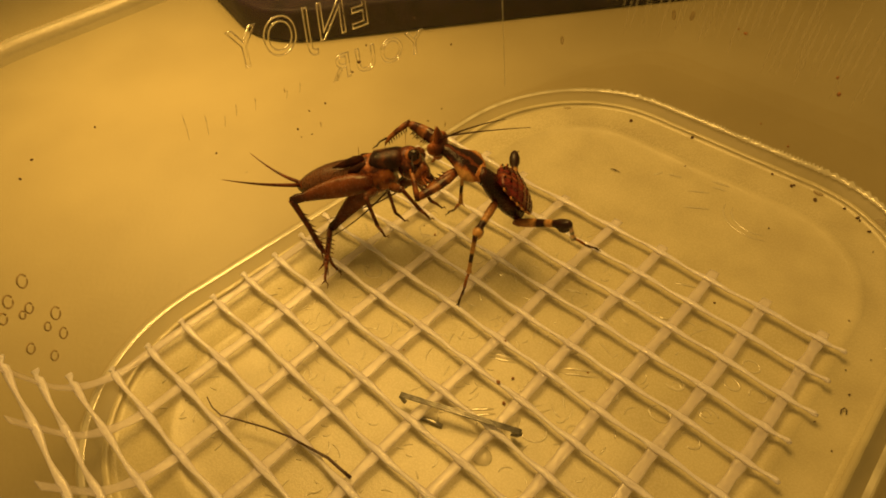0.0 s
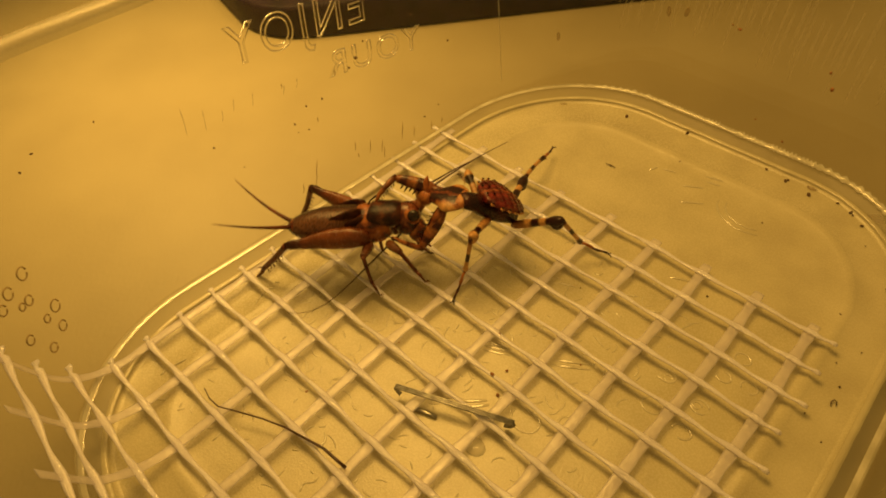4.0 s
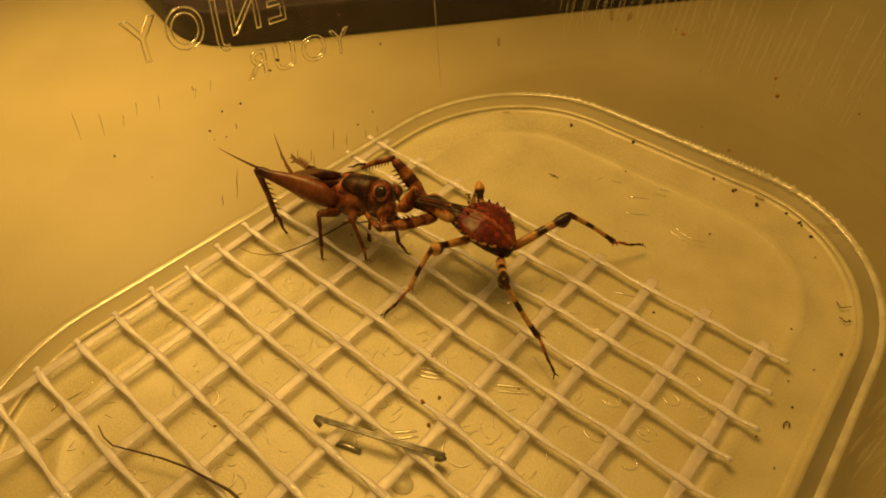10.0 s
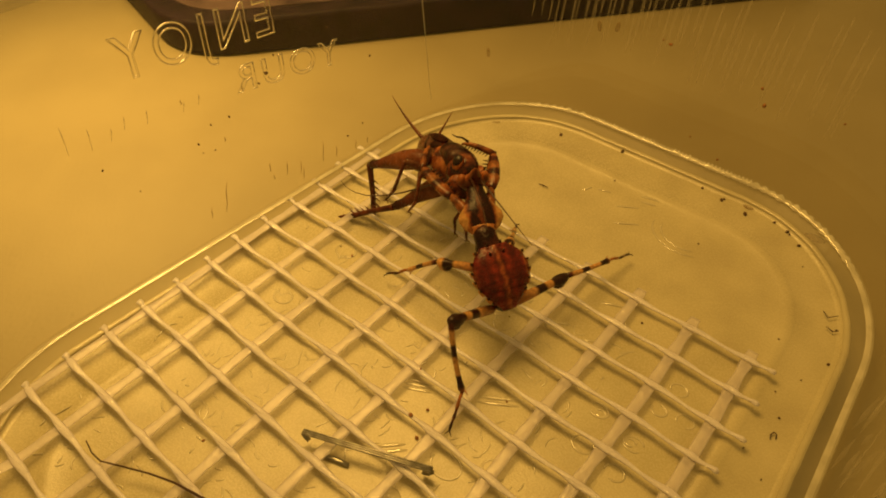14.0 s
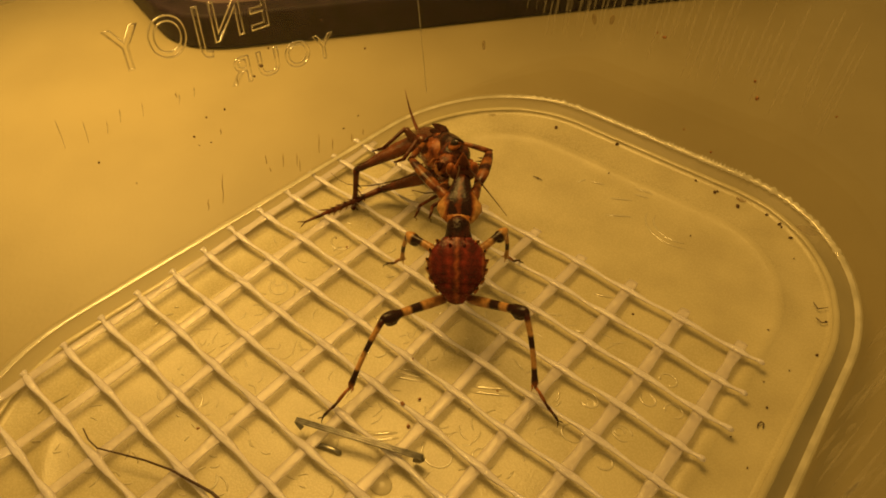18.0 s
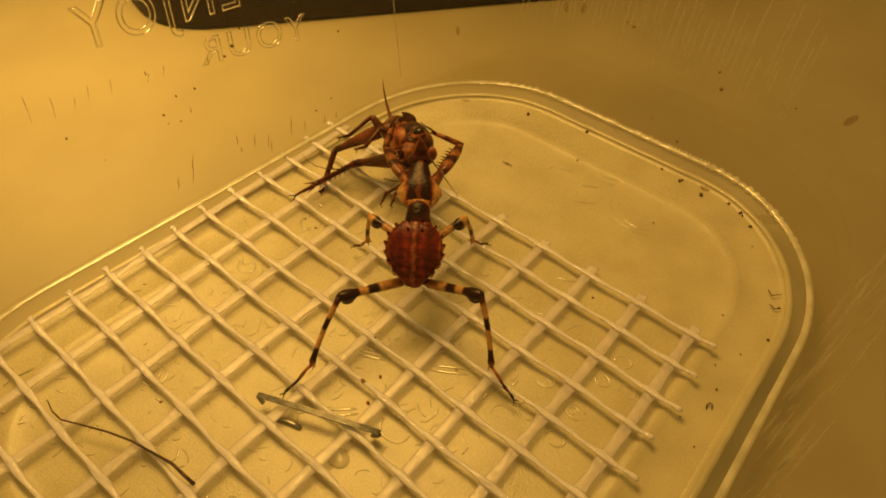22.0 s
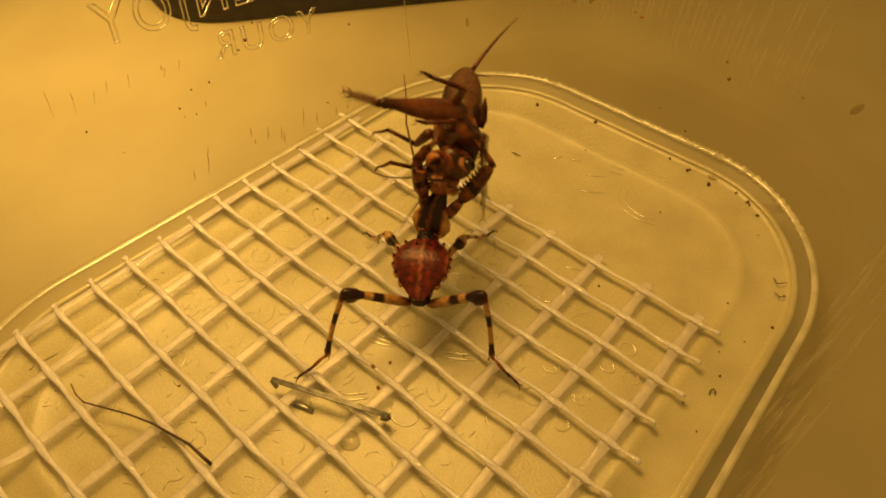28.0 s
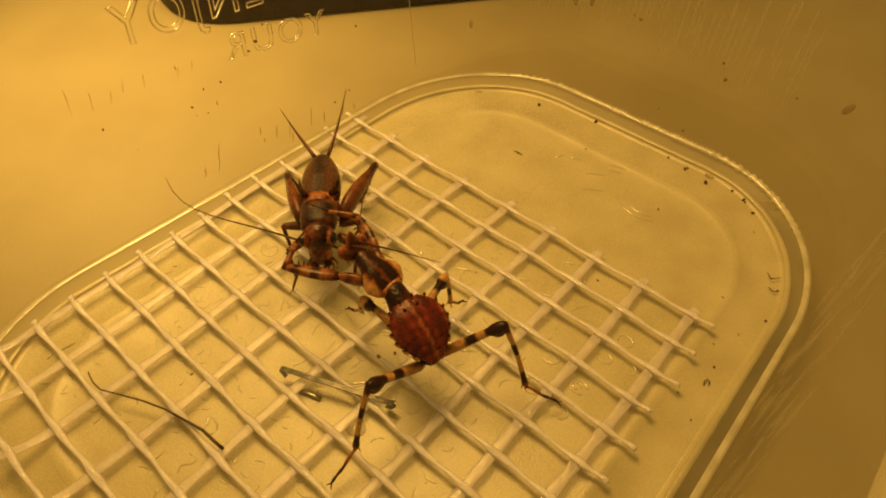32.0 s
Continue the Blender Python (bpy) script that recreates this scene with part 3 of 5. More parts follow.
# worn marks and bars moulded into the floor
FZ = -0.109
for x0, y0, x1, y1 in ((2.84, 1.71, 3.19, 1.85), (2.89, 1.61, 3.22, 1.77), (2.86, 1.66, 3.20, 1.81), (3.56, 2.01, 4.00, 2.29), (3.60, 1.96, 4.02, 2.22), (3.42, 2.10, 3.62, 2.55), (3.48, 2.06, 3.70, 2.48),
                       (2.83, 5.60, 3.05, 5.66), (3.30, 5.93, 3.66, 6.00), (3.36, 5.84, 3.66, 5.90), (3.42, 5.74, 3.65, 5.79), (3.32, 5.14, 3.66, 5.34), (3.20, 5.45, 3.5, 5.62), (2.7, 5.45, 2.78, 5.60),
                       (2.95, 2.95, 3.2, 3.06), (3.55, 3.25, 3.85, 3.42), (3.9, 3.9, 4.2, 4.02), (4.0, 3.3, 4.3, 3.45), (3.2, 0.9, 3.45, 1.15), (3.15, 0.95, 3.40, 1.18), (1.9, 0.2, 2.1, 0.45), (1.95, 0.15, 2.15, 0.4)):
    bm = bmesh.new()
    a, b = Vector((x0, y0, FZ)), Vector((x1, y1, FZ))
    tube(bm, [a, a.lerp(b, 0.3) + Vector((0.004, 0.006, 0.008)), a.lerp(b, 0.7) + Vector((-0.004, 0.004, 0.008)), b], [(0.008, 0.002), (0.018, 0.004), (0.017, 0.004), (0.007, 0.002)], 8)
    part("floor_mark", bm, M_FMARK, tray)
for x, y, w in ((5.08, 2.57, 0.10), (4.63, 2.68, 0.10), (4.70, 2.26, 0.11), (5.14, 3.40, 0.09), (5.09, 3.06, 0.08), (5.08, 2.20, 0.10), (5.35, 3.11, 0.09), (3.82, 1.25, 0.16), (1.02, 2.62, 0.14), (0.98, 1.63, 0.12), (1.45, 0.05, 0.16), (2.3, -0.35, 0.13), (4.2, 1.5, 0.12), (5.05, 2.57, 0.05), (4.66, 2.66, 0.05), (4.2, 5.55, 0.35), (4.2, 5.55, 0.46)):
    bm = bmesh.new()
    turn = (x * 7 + y * 5) % 6
    pts = [(x + w * math.cos(turn + a), y + w * 0.8 * math.sin(turn + a), FZ + 0.004) for a in [math.radians(20 * k) for k in range(16 if w < 0.2 else 7)]]
    tube(bm, pts, [(0.005, 0.003)] + [(0.013, 0.007)] * (len(pts) - 2) + [(0.004, 0.002)], 8)
    part("floor_ring", bm, M_FMARK, tray)

# fine scratches worn into the floor, and frosted streaks on the far wall
bm = bmesh.new()
rs = random.Random(21)
for _ in range(420):
    x, y, a, n, c = rs.uniform(0.3, 4.6), rs.uniform(-1.2, 3.9), rs.uniform(0, 6.28), rs.uniform(0.05, 0.22), rs.uniform(-3, 3)
    pts = []
    for k in range(5):
        pts.append((x, y, -0.106 if y > 0 else -0.104))
        x, y, a = x + n / 4 * math.cos(a), y + n / 4 * math.sin(a), a + c * n
    tube(bm, pts, [(0.002, 0.001)] + [(0.010, 0.008)] * 3 + [(0.002, 0.001)], 6)
tagged(part("floor_wear", bm, M_FMARK, tray), "fine worn scratches in the plastic floor", kind="stuff")
bm = bmesh.new()
for i in range(46):
    x, z, h = 0.9 + 0.092 * i + rs.uniform(-0.03, 0.03), rs.uniform(0.95, 1.5), rs.uniform(0.5, 1.3)
    w = rs.uniform(0.012, 0.034)
    tube(bm, [(x + 0.03 * q, Y1 + 0.035 + 0.14 * q - max(0.0, abs(x - 3.1) - 0.9) ** 2 * 0.21, q) for q in (z, z + h * 0.3, z + h * 0.7, z + h)], [(0.004, 0.003), (w, 0.004), (w, 0.004), (0.005, 0.003)], 6)
tagged(part("wall_frosting", bm, M_STREAK, tray), "faint upright frosted streaks on the far wall", kind="stuff")

bm = bmesh.new()
for _ in range(70):
    y, z, h, a = rs.uniform(-1.0, 5.2), rs.uniform(0.10, 1.5), rs.uniform(0.15, 0.55), rs.uniform(0.2, 1.3)
    w = rs.uniform(0.008, 0.028)
    tube(bm, [(X1 - 0.03 * (y + a * h * f) + 0.035 + 0.14 * q, y + a * h * f, q) for f, q in ((0, z), (0.5, z + h * 0.5), (1, z + h))], [(0.003, 0.003), (w, 0.004), (0.003, 0.003)], 6)
tagged(part("wall_scuffing", bm, M_STREAK, tray), "faint scuffs on the inside of the wall", kind="stuff")
for x, y, z, w, turn in ((5.74, 6.56, 1.55, 0.042, 25), (0.49, 6.20, 0.87, 0.034, 0), (1.81, 6.99, 1.37, 0.036, -8), (2.07, 7.01, 1.43, 0.036, 12)):
    bm = bmesh.new()
    blob(bm, (x, y, z), (w, 0.012, w * 2.2), 12, 8, Matrix.Rotation(math.radians(turn), 4, "Y"))
    tagged(part("wall_smudge", bm, M_STAIN), "pale brown dried smudge on the far plastic wall", "smudge")

# ---- a drop of water under the net ----
bm = bmesh.new()
blob(bm, (3.61, 0.68, -0.10), (0.13, 0.10, 0.035), 18, 10)
tagged(part("water_drop", bm, M_BEAD), "clear drop of water on the box floor", "drop")

# ---- a lost antenna lying on the net ----
bm = bmesh.new()
tube(bm, [(1.07, -0.83, 0.10), (1.20, -0.86, 0.07), (1.34, -0.85, 0.06), (1.52, -0.76, 0.06), (1.81, -0.62, 0.06), (2.07, -0.52, 0.06), (2.32, -0.46, 0.07), (2.56, -0.40, 0.07), (2.75, -0.39, 0.06), (2.87, -0.38, 0.05)],
     [0.006, 0.007, 0.008, 0.009, 0.010, 0.011, 0.013, 0.015, 0.017, 0.018], 7)
tagged(part("lost_antenna", bm, M_HAIR), "long dark bent insect antenna lying on the net", "antenna")

# ---- droppings and crumbs ----
def lift(x, y):
    """How far the floor has risen at x, y, towards the lip along the wall."""
    hx, hy = (X1 - X0) / 2, (Y1 - Y0) / 2
    qx, qy = abs(x - (X0 + X1) / 2) - (hx - R0), abs(y - (Y0 + Y1) / 2) - (hy - R0)
    off = math.hypot(max(qx, 0), max(qy, 0)) + min(max(qx, qy), 0) - R0
    return 0.05 * min(1.0, max(0.0, (off + 0.28) / 0.09))


def crumb(name, places, size, material, label, group):
    first = None
    for i, (x, y, z, k) in enumerate(places):
        if first is None:
            bm = bmesh.new()
            vs = blob(bm, (0, 0, 0), (size, size * 0.8, size * 0.55), 8, 6)
            for v in vs:
                v.co += 0.25 * size * noise.noise_vector(v.co * (2.2 / size))
            first = tagged(part(name, bm, material), label, name.split("_")[-1], group)
            first.matrix_basis = Matrix.Translation(Vector((x, y, z)) * CM) @ Matrix.Diagonal((k, k, k, 1))
        else:
            ob = copy_thing(first, Matrix.Identity(4))
            ob.matrix_basis = Matrix.Translation(Vector((x, y, z)) * CM) @ pose(0, 0, 0, 40 * i, 25 * i, 70 * i) @ Matrix.Diagonal((k, k, k, 1))


LW = [(-0.43, 3.01, 1.7, 1.5), (-0.43, 2.88, 1.62, 0.9), (-0.43, 2.38, 1.42, 1.0), (-0.45, 2.14, 1.43, 0.8), (-0.45, 1.92, 1.28, 0.9), (-0.43, 1.93, 1.16, 0.5), (-0.42, 2.08, 1.12, 0.6), (-0.55, 0.87, 1.51, 0.8), (-0.2, 3.9, 0.38, 0.9), (-0.27, 4.54, 1.3, 0.9), (-0.44, 3.17, 1.86, 0.8), (-0.18, 4.18, 0.45, 0.7), (-0.48, 1.11, 1.1, 0.5), (-0.67, -0.95, 2.29, 0.8), (-0.72, -0.77, 2.38, 0.9), (-0.74, -0.12, 2.37, 0.7), (-0.39, 3.99, 1.89, 0.9)]
crumb("wall_speck", [(x + 0.012, y, z, k) for x, y, z, k in LW], 0.019, M_SPECK, "tiny dark speck of dirt stuck to the plastic wall", "specks on the walls")
FW = [(2.85, 7.03, 1.43, 1.1), (2.74, 7.03, 1.46, 0.6), (4.22, 6.98, 1.08, 1.3), (4.12, 7.01, 1.27, 0.8), (3.93, 6.85, 0.17, 0.8), (5.14, 6.88, 1.26, 0.6), (3.48, 6.88, 0.33, 0.6)]
crumb("far_speck", [(x, y - 0.012, z, k) for x, y, z, k in FW], 0.026, M_RED, "small brown spot of dirt on the far plastic wall", "specks on the walls")
FL = [(2.25, 5.19, 0.6), (4.37, 5.48, 0.7), (5.68, 4.66, 1.1), (6.2, 4.67, 1.0), (6.04, 3.73, 0.8), (4.95, 6.44, 1.2), (5.14, 6.37, 1.5), (5.18, 6.34, 1.0), (5.34, 6.22, 1.3), (1.79, 6.33, 1.6), (4.6, 6.36, 1.9), (2.71, 6.53, 1.6), (4.25, 6.43, 1.4), (4.27, 6.47, 1.0), (2.95, 5.9, 0.8), (3.95, 6.5, 1.1), (5.99, 5.71, 0.7), (6.12, 5.18, 0.8), (0.57, 1.97, 0.8), (0.92, 2.63, 0.7), (3.23, 3.07, 0.6), (4.43, 3.93, 0.8), (1.36, 3.09, 0.5), (5.9, 4.0, 0.5), (6.05, 4.3, 0.5), (5.5, 5.9, 0.5), (5.9, 3.2, 0.6), (6.15, 3.0, 0.5)]
crumb("dark_crumb", [(x, y, -0.097 + lift(x, y), k) for x, y, k in FL], 0.019, M_SPECK, "tiny dark crumb of frass on the box floor", "crumbs on the floor")
RD = [(3.26, 1.38, 1.2), (3.30, 1.58, 0.9), (2.98, 1.84, 0.8), (3.42, 1.28, 1.3), (3.9, 2.1, 0.7), (1.1, 0.5, 0.6), (1.9, -0.1, 0.9), (4.2, 3.6, 0.7), (2.2, 1.0, 0.6), (1.15, 2.6, 0.8)]
crumb("red_crumb", [(x, y, -0.09 if i % 2 else 0.035, k) for i, (x, y, k) in enumerate(RD)], 0.022, M_RED, "small orange-brown crumb of frass by the net", "crumbs on the floor")
for name, pts in (("curled_leg_scrap", [(6.06, 3.45, -0.095), (6.045, 3.49, -0.085), (6.06, 3.53, -0.08), (6.09, 3.525, -0.085), (6.10, 3.48, -0.095)]), ("bent_leg_scrap", [(5.92, 5.34, -0.075), (5.99, 5.27, -0.065), (6.07, 5.36, -0.065)]), ("hooked_leg_scrap", [(6.02, 5.14, -0.075), (6.09, 5.10, -0.065), (6.14, 5.16, -0.075)]), ("straight_leg_scrap", [(2.18, 5.18, -0.085), (2.25, 5.19, -0.08), (2.33, 5.19, -0.085)])):
    bm = bmesh.new()
    pts = [(x, y, z + lift(x, y)) for x, y, z in pts]
    tube(bm, pts, [0.005] + [0.007] * (len(pts) - 2) + [0.004], 6)
    tagged(part(name, bm, M_HAIR), "tiny dark scrap of an insect leg on the box floor", "scrap")
for x, y, w, h in ((5.45, 6.42, 0.13, 0.07), (4.58, 6.52, 0.07, 0.05), (0.80, 6.02, 0.08, 0.06)):
    bm = bmesh.new()
    blob(bm, (x, y, -0.105 + lift(x, y)), (w, h, 0.006), 14, 8)
    tagged(part("brown_stain", bm, M_STAIN), "dried brown stain on the box floor", "stain")

# ---- the mantis nymph: y runs forward, z up, from its hind hips ----
mantis = tagged(new("mantis"), "red-brown mantis nymph with banded legs gripping a cricket", "mantis")
bm = bmesh.new()
tube(bm, [(0, 0.0, -0.01), (0, 0.05, 0.0), (0, 0.25, 0.0), (0, 0.45, 0.01), (0, 0.62, 0.02), (0, 0.74, 0.02), (0, 0.84, 0.01), (0, 0.90, 0.0)],
     [(0.05, 0.04), (0.11, 0.09), (0.15, 0.12), (0.17, 0.13), (0.16, 0.12), (0.13, 0.10), (0.12, 0.09), (0.10, 0.07)], 14)
part("thorax", bm, M_THORAX, mantis, "nearly black mid body")


def along(s, pts):
    """The value at s of a line through (place, value) points."""
    for (a, va), (b, vb) in zip(pts, pts[1:]):
        if s <= b:
            return va + (vb - va) * (s - a) / (b - a)
    return pts[-1][1]


LONG = 0.66


def shield(s):
    """Half width and height of the upturned abdomen at s, from its root to its tip."""
    w = along(s, ((0, 0.065), (0.08, 0.112), (0.22, 0.195), (0.42, 0.278), (0.60, 0.30), (0.78, 0.275), (0.90, 0.225), (1.0, 0.15), (1.1, 0.12)))
    return w, 0.10 + 0.07 * math.sin(math.pi * min(1, 0.05 + 0.85 * s))


for i in range(7):
    bm = bmesh.new()
    s0, s1 = i / 7, (i + 1) / 7 + 0.02
    grid = []
    for k in range(6):
        s = s0 + (s1 - s0) * k / 5
        w, h = shield(s)
        rise = 0.010 * k / 5 - 0.004
        row = []
        for j in range(13):
            u = -1 + j / 6
            row.append(bm.verts.new((w * u, 0.01 + LONG * s, h + 0.05 + rise + 0.22 * w * (1 - u * u) ** 0.7 + 0.008 * (abs(u) < 0.1))))
        grid.append(row)
    low = []
    for k in range(6):
        s = s0 + (s1 - s0) * k / 5
        w, h = shield(s)
        low.append([bm.verts.new((w * 0.97 * (-1 + j / 6), 0.01 + LONG * s, h + 0.02 - 0.03 * (1 - (-1 + j / 6) ** 2))) for j in range(13)])
    for k in range(5):
        for j in range(12):
            bm.faces.new((grid[k][j], grid[k][j + 1], grid[k + 1][j + 1], grid[k + 1][j]))
            bm.faces.new((low[k][j], low[k + 1][j], low[k + 1][j + 1], low[k][j + 1]))
        for j in (0, 12):
            q = (grid[k][j], grid[k + 1][j], low[k + 1][j], low[k][j])
            bm.faces.new(q if j == 0 else q[::-1])
    for k in ((0,) if i == 0 else (5,) if i == 6 else ()):
        for j in range(12):
            q = (grid[k][j], low[k][j], low[k][j + 1], grid[k][j + 1])
            bm.faces.new(q if k == 0 else q[::-1])
    seg = part("abdomen_segment", bm, M_ABDOMEN, mantis)
    w, h = shield((s0 + s1) / 2)
    for sd in (-1, 1):
        if 0 < i:
            bm = bmesh.new()
            y = 0.01 + LONG * (s0 + s1) / 2
            tube(bm, [(sd * (w - 0.03), y - 0.02, h + 0.03), (sd * (w + 0.005), y + 0.01, h + 0.035), (sd * (w + 0.028), y + 0.025, h + 0.045)], [(0.036, 0.022), (0.026, 0.018), (0.006, 0.006)], 6)
            part("side_lobe", bm, M_CREAM, seg, "small cream lobe on the edge")
            bm = bmesh.new()
            spine(bm, (sd * (w + 0.002), y + 0.012, h + 0.055), (sd * (w + 0.020), y + 0.030, h + 0.064), 0.018)
            part("lobe_spine", bm, M_THORAX, seg)
        if i in (5, 6):
            bm = bmesh.new()
            spine(bm, (sd * 0.07, 0.01 + LONG * s1, h + 0.09), (sd * 0.08, 0.01 + LONG * s1 + 0.035, h + 0.115), 0.016)
            part("tip_spine", bm, M_THORAX, seg)

# pronotum: y runs from the neck joint to the head
pronotum = part("pronotum", (bm := bmesh.new(), tube(bm, [(0, -0.03, 0), (0, 0.03, 0.01), (0, 0.12, 0.02), (0, 0.19, 0.03), (0, 0.27, 0.03), (0, 0.36, 0.02), (0, 0.46, 0.02), (0, 0.53, 0.01)],
    [(0.11, 0.05), (0.185, 0.060), (0.238, 0.070), (0.228, 0.074), (0.165, 0.072), (0.115, 0.07), (0.090, 0.065), (0.075, 0.05)], 22))[0], M_PRO, mantis, "pale tan pronotum edged with cream")
bm = bmesh.new()
tube(bm, [(0, -0.045, 0), (0, -0.02, 0.005), (0, 0.04, 0.012), (0, 0.065, 0.012)], [(0.105, 0.045), (0.125, 0.058), (0.168, 0.072), (0.162, 0.06)], 14)
part("collar", bm, M_CREAM, pronotum, "cream band where it joins the body")

# head: y looks ahead, z to the horn
mhead = part("head", (bm := bmesh.new(), blob(bm, (0, 0, 0), (0.15, 0.085, 0.11), 18, 12), blob(bm, (0, 0.04, -0.10), (0.075, 0.065, 0.09)))[0], M_MHEAD, mantis, "orange-brown triangular head")
bm = bmesh.new()
tube(bm, [(0, -0.01, 0.05), (0, -0.015, 0.13), (0, -0.02, 0.21), (0, -0.03, 0.27)], [(0.095, 0.06), (0.072, 0.05), (0.04, 0.03), (0.006, 0.006)], 8, up=(0, 1, 0))
part("horn", bm, M_MHEAD, mhead)
for sd in (-1, 1):
    bm = bmesh.new()
    blob(bm, (sd * 0.125, 0.015, 0.035), (0.052, 0.058, 0.08), 12, 8)
    part("eye", bm, M_MHEAD, mhead, "brown bulging eye")
    bm = bmesh.new()
    pts = [(sd * (0.04 + (0.06 if sd < 0 else 0.24) * s + 0.05 * s * s), -0.02 - 0.98 * s, 0.10 + (0.62 if sd < 0 else 0.20) * s - 0.10 * s * s) for s in [k / 9 for k in range(10)]]
    tube(bm, pts, [0.013 - 0.010 * k / 9 for k in range(10)], 6)
    part("antenna", bm, M_HAIR, mhead, "thin dark antenna")
    bm = bmesh.new()
    tube(bm, [(sd * 0.03, 0.06, -0.15), (sd * 0.06, 0.10, -0.20), (sd * 0.03, 0.13, -0.24)], [0.016, 0.014, 0.006], 6)
    part("palp", bm, M_MHEAD, mhead)


def mantis_leg(kind, femur_len, shin_len, thick):
    bm = bmesh.new()
    L = femur_len
    tube(bm, [(0, -0.03, 0), (0, 0.04, 0), (0, L * 0.3, 0.0), (0, L * 0.55, 0.0), (0, L * 0.75, 0.0), (0, L * 0.82, -0.01), (0, L * 0.92, -0.015), (0, L, 0.0), (0, L + 0.03, 0)],
         [t * thick for t in (0.030, 0.050, 0.052, 0.045, 0.042, 0.062, 0.066, 0.045, 0.02)], 9)
    blob(bm, (0, L * 0.87, -0.045), (0.060 * thick, 0.085, 0.074 * thick), 12, 8)
    fem = part(kind + "_femur", bm, M_LEG, mantis, "femur banded cream and dark with a lobed knee")
    bm = bmesh.new()
    S = shin_len
    pts = [(0, S * s, 0.02 * math.sin(math.pi * s)) for s in (0, 0.1, 0.3, 0.5, 0.7, 0.85, 0.95, 1.0)]
    tube(bm, pts, [thick * t for t in (0.035, 0.030, 0.028, 0.026, 0.026, 0.028, 0.036, 0.02)], 8)
    for sd in (-1, 1):
        spine(bm, (sd * 0.015, S * 0.96, -0.015), (sd * 0.045, S * 1.04, -0.04), 0.010)
    shin = part(kind + "_shin", bm, M_SHIN, mantis, "shin banded cream and dark")
    bm = bmesh.new()
    q = 0.40
    pts = [(0, q * s, 0.012 * math.sin(9 * s)) for s in (0, 0.15, 0.35, 0.5, 0.62, 0.75, 0.88, 1.0)]
    tube(bm, pts, [0.018, 0.016, 0.020, 0.013, 0.018, 0.012, 0.016, 0.008], 7)
    for sd in (-1, 1):
        tube(bm, [(0, q * 0.97, 0), (sd * 0.025, q * 1.05, 0.012), (sd * 0.035, q * 1.10, -0.012)], [0.008, 0.006, 0.002], 5)
    foot = part(kind + "_tarsus", bm, M_TARSUS, mantis)
    return fem, shin, foot


HIND, MID = (0.74, 0.76), (0.50, 0.55)
legs = {"LH": mantis_leg("hind", *HIND, 1.05), "RH": mantis_leg("hind", *HIND, 1.05), "LM": mantis_leg("middle", *MID, 0.95), "RM": mantis_leg("middle", *MID, 0.95)}
HIPS = {"LH": (-0.12, 0.05, -0.05), "RH": (0.12, 0.05, -0.05), "LM": (-0.13, 0.48, -0.06), "RM": (0.13, 0.48, -0.06)}


def squash(bm, thick, length):
    for v in bm.verts:
        v.co = Vector((v.co.x * thick, v.co.y * length, v.co.z * thick))


def mantis_arm():
    bm = bmesh.new()
    tube(bm, [(0, -0.04, 0), (0, 0.02, 0), (0, 0.14, 0.0), (0, 0.28, 0.0), (0, 0.40, 0.0), (0, 0.46, 0)], [(0.04, 0.045), (0.056, 0.062), (0.068, 0.082), (0.062, 0.076), (0.048, 0.058), (0.03, 0.04)], 10)
    squash(bm, 0.88, 0.66)
    upper = part("raptorial_coxa", bm, M_COXA, mantis, "orange-brown upper foreleg with a dark band")
    bm = bmesh.new()
    tube(bm, [(0, -0.03, 0), (0, 0.03, 0), (0, 0.14, 0.01), (0, 0.28, 0.012), (0, 0.42, 0.008), (0, 0.52, 0.0), (0, 0.58, 0)], [(0.04, 0.045), (0.055, 0.072), (0.062, 0.094), (0.060, 0.092), (0.052, 0.076), (0.045, 0.058), (0.02, 0.025)], 10)
    squash(bm, 0.90, 0.95)
    arm = part("raptorial_femur", bm, M_ARM, mantis, "stout grasping foreleg banded cream and dark")
    for k in range(7):
        for sd in (-1, 1):
            bm = bmesh.new()
            y = 0.10 + 0.053 * k
            spine(bm, (sd * 0.025, y, -0.055), (sd * 0.038, y + 0.02, -0.108 - 0.02 * (k % 2)), 0.011)
            part("spine", bm, M_THORAX, arm)
    bm = bmesh.new()
    tube(bm, [(0, -0.03, 0), (0, 0.05, 0.008), (0, 0.18, 0.012), (0, 0.30, 0.0), (0, 0.37, -0.03), (0, 0.40, -0.06)], [(0.042, 0.046), (0.046, 0.052), (0.042, 0.046), (0.034, 0.038), (0.02, 0.022), (0.005, 0.005)], 9)
    squash(bm, 0.72, 0.95)
    shin = part("raptorial_tibia", bm, M_COXA, mantis, "orange-brown toothed and hooked foreleg shin")
    for k in range(8):
        bm = bmesh.new()
        y = 0.06 + 0.036 * k
        spine(bm, (0, y, -0.03), (0, y + 0.02, -0.075), 0.010)
        part("spine", bm, M_THORAX, shin)
    bm = bmesh.new()
    tube(bm, [(0, 0.31, 0.02), (0.02, 0.40, 0.03), (0.03, 0.46, 0.01), (0.05, 0.52, 0.01)], [0.014, 0.011, 0.010, 0.004], 6)
    part("fore_tarsus", bm, M_TARSUS, shin)
    return upper, arm, shin


arms = {"L": mantis_arm(), "R": mantis_arm()}

# ---- the cricket: y runs forward from the tip of its tail, z to its back ----
cricket = tagged(new("cricket"), "brown cricket held and eaten alive by the mantis", "cricket")


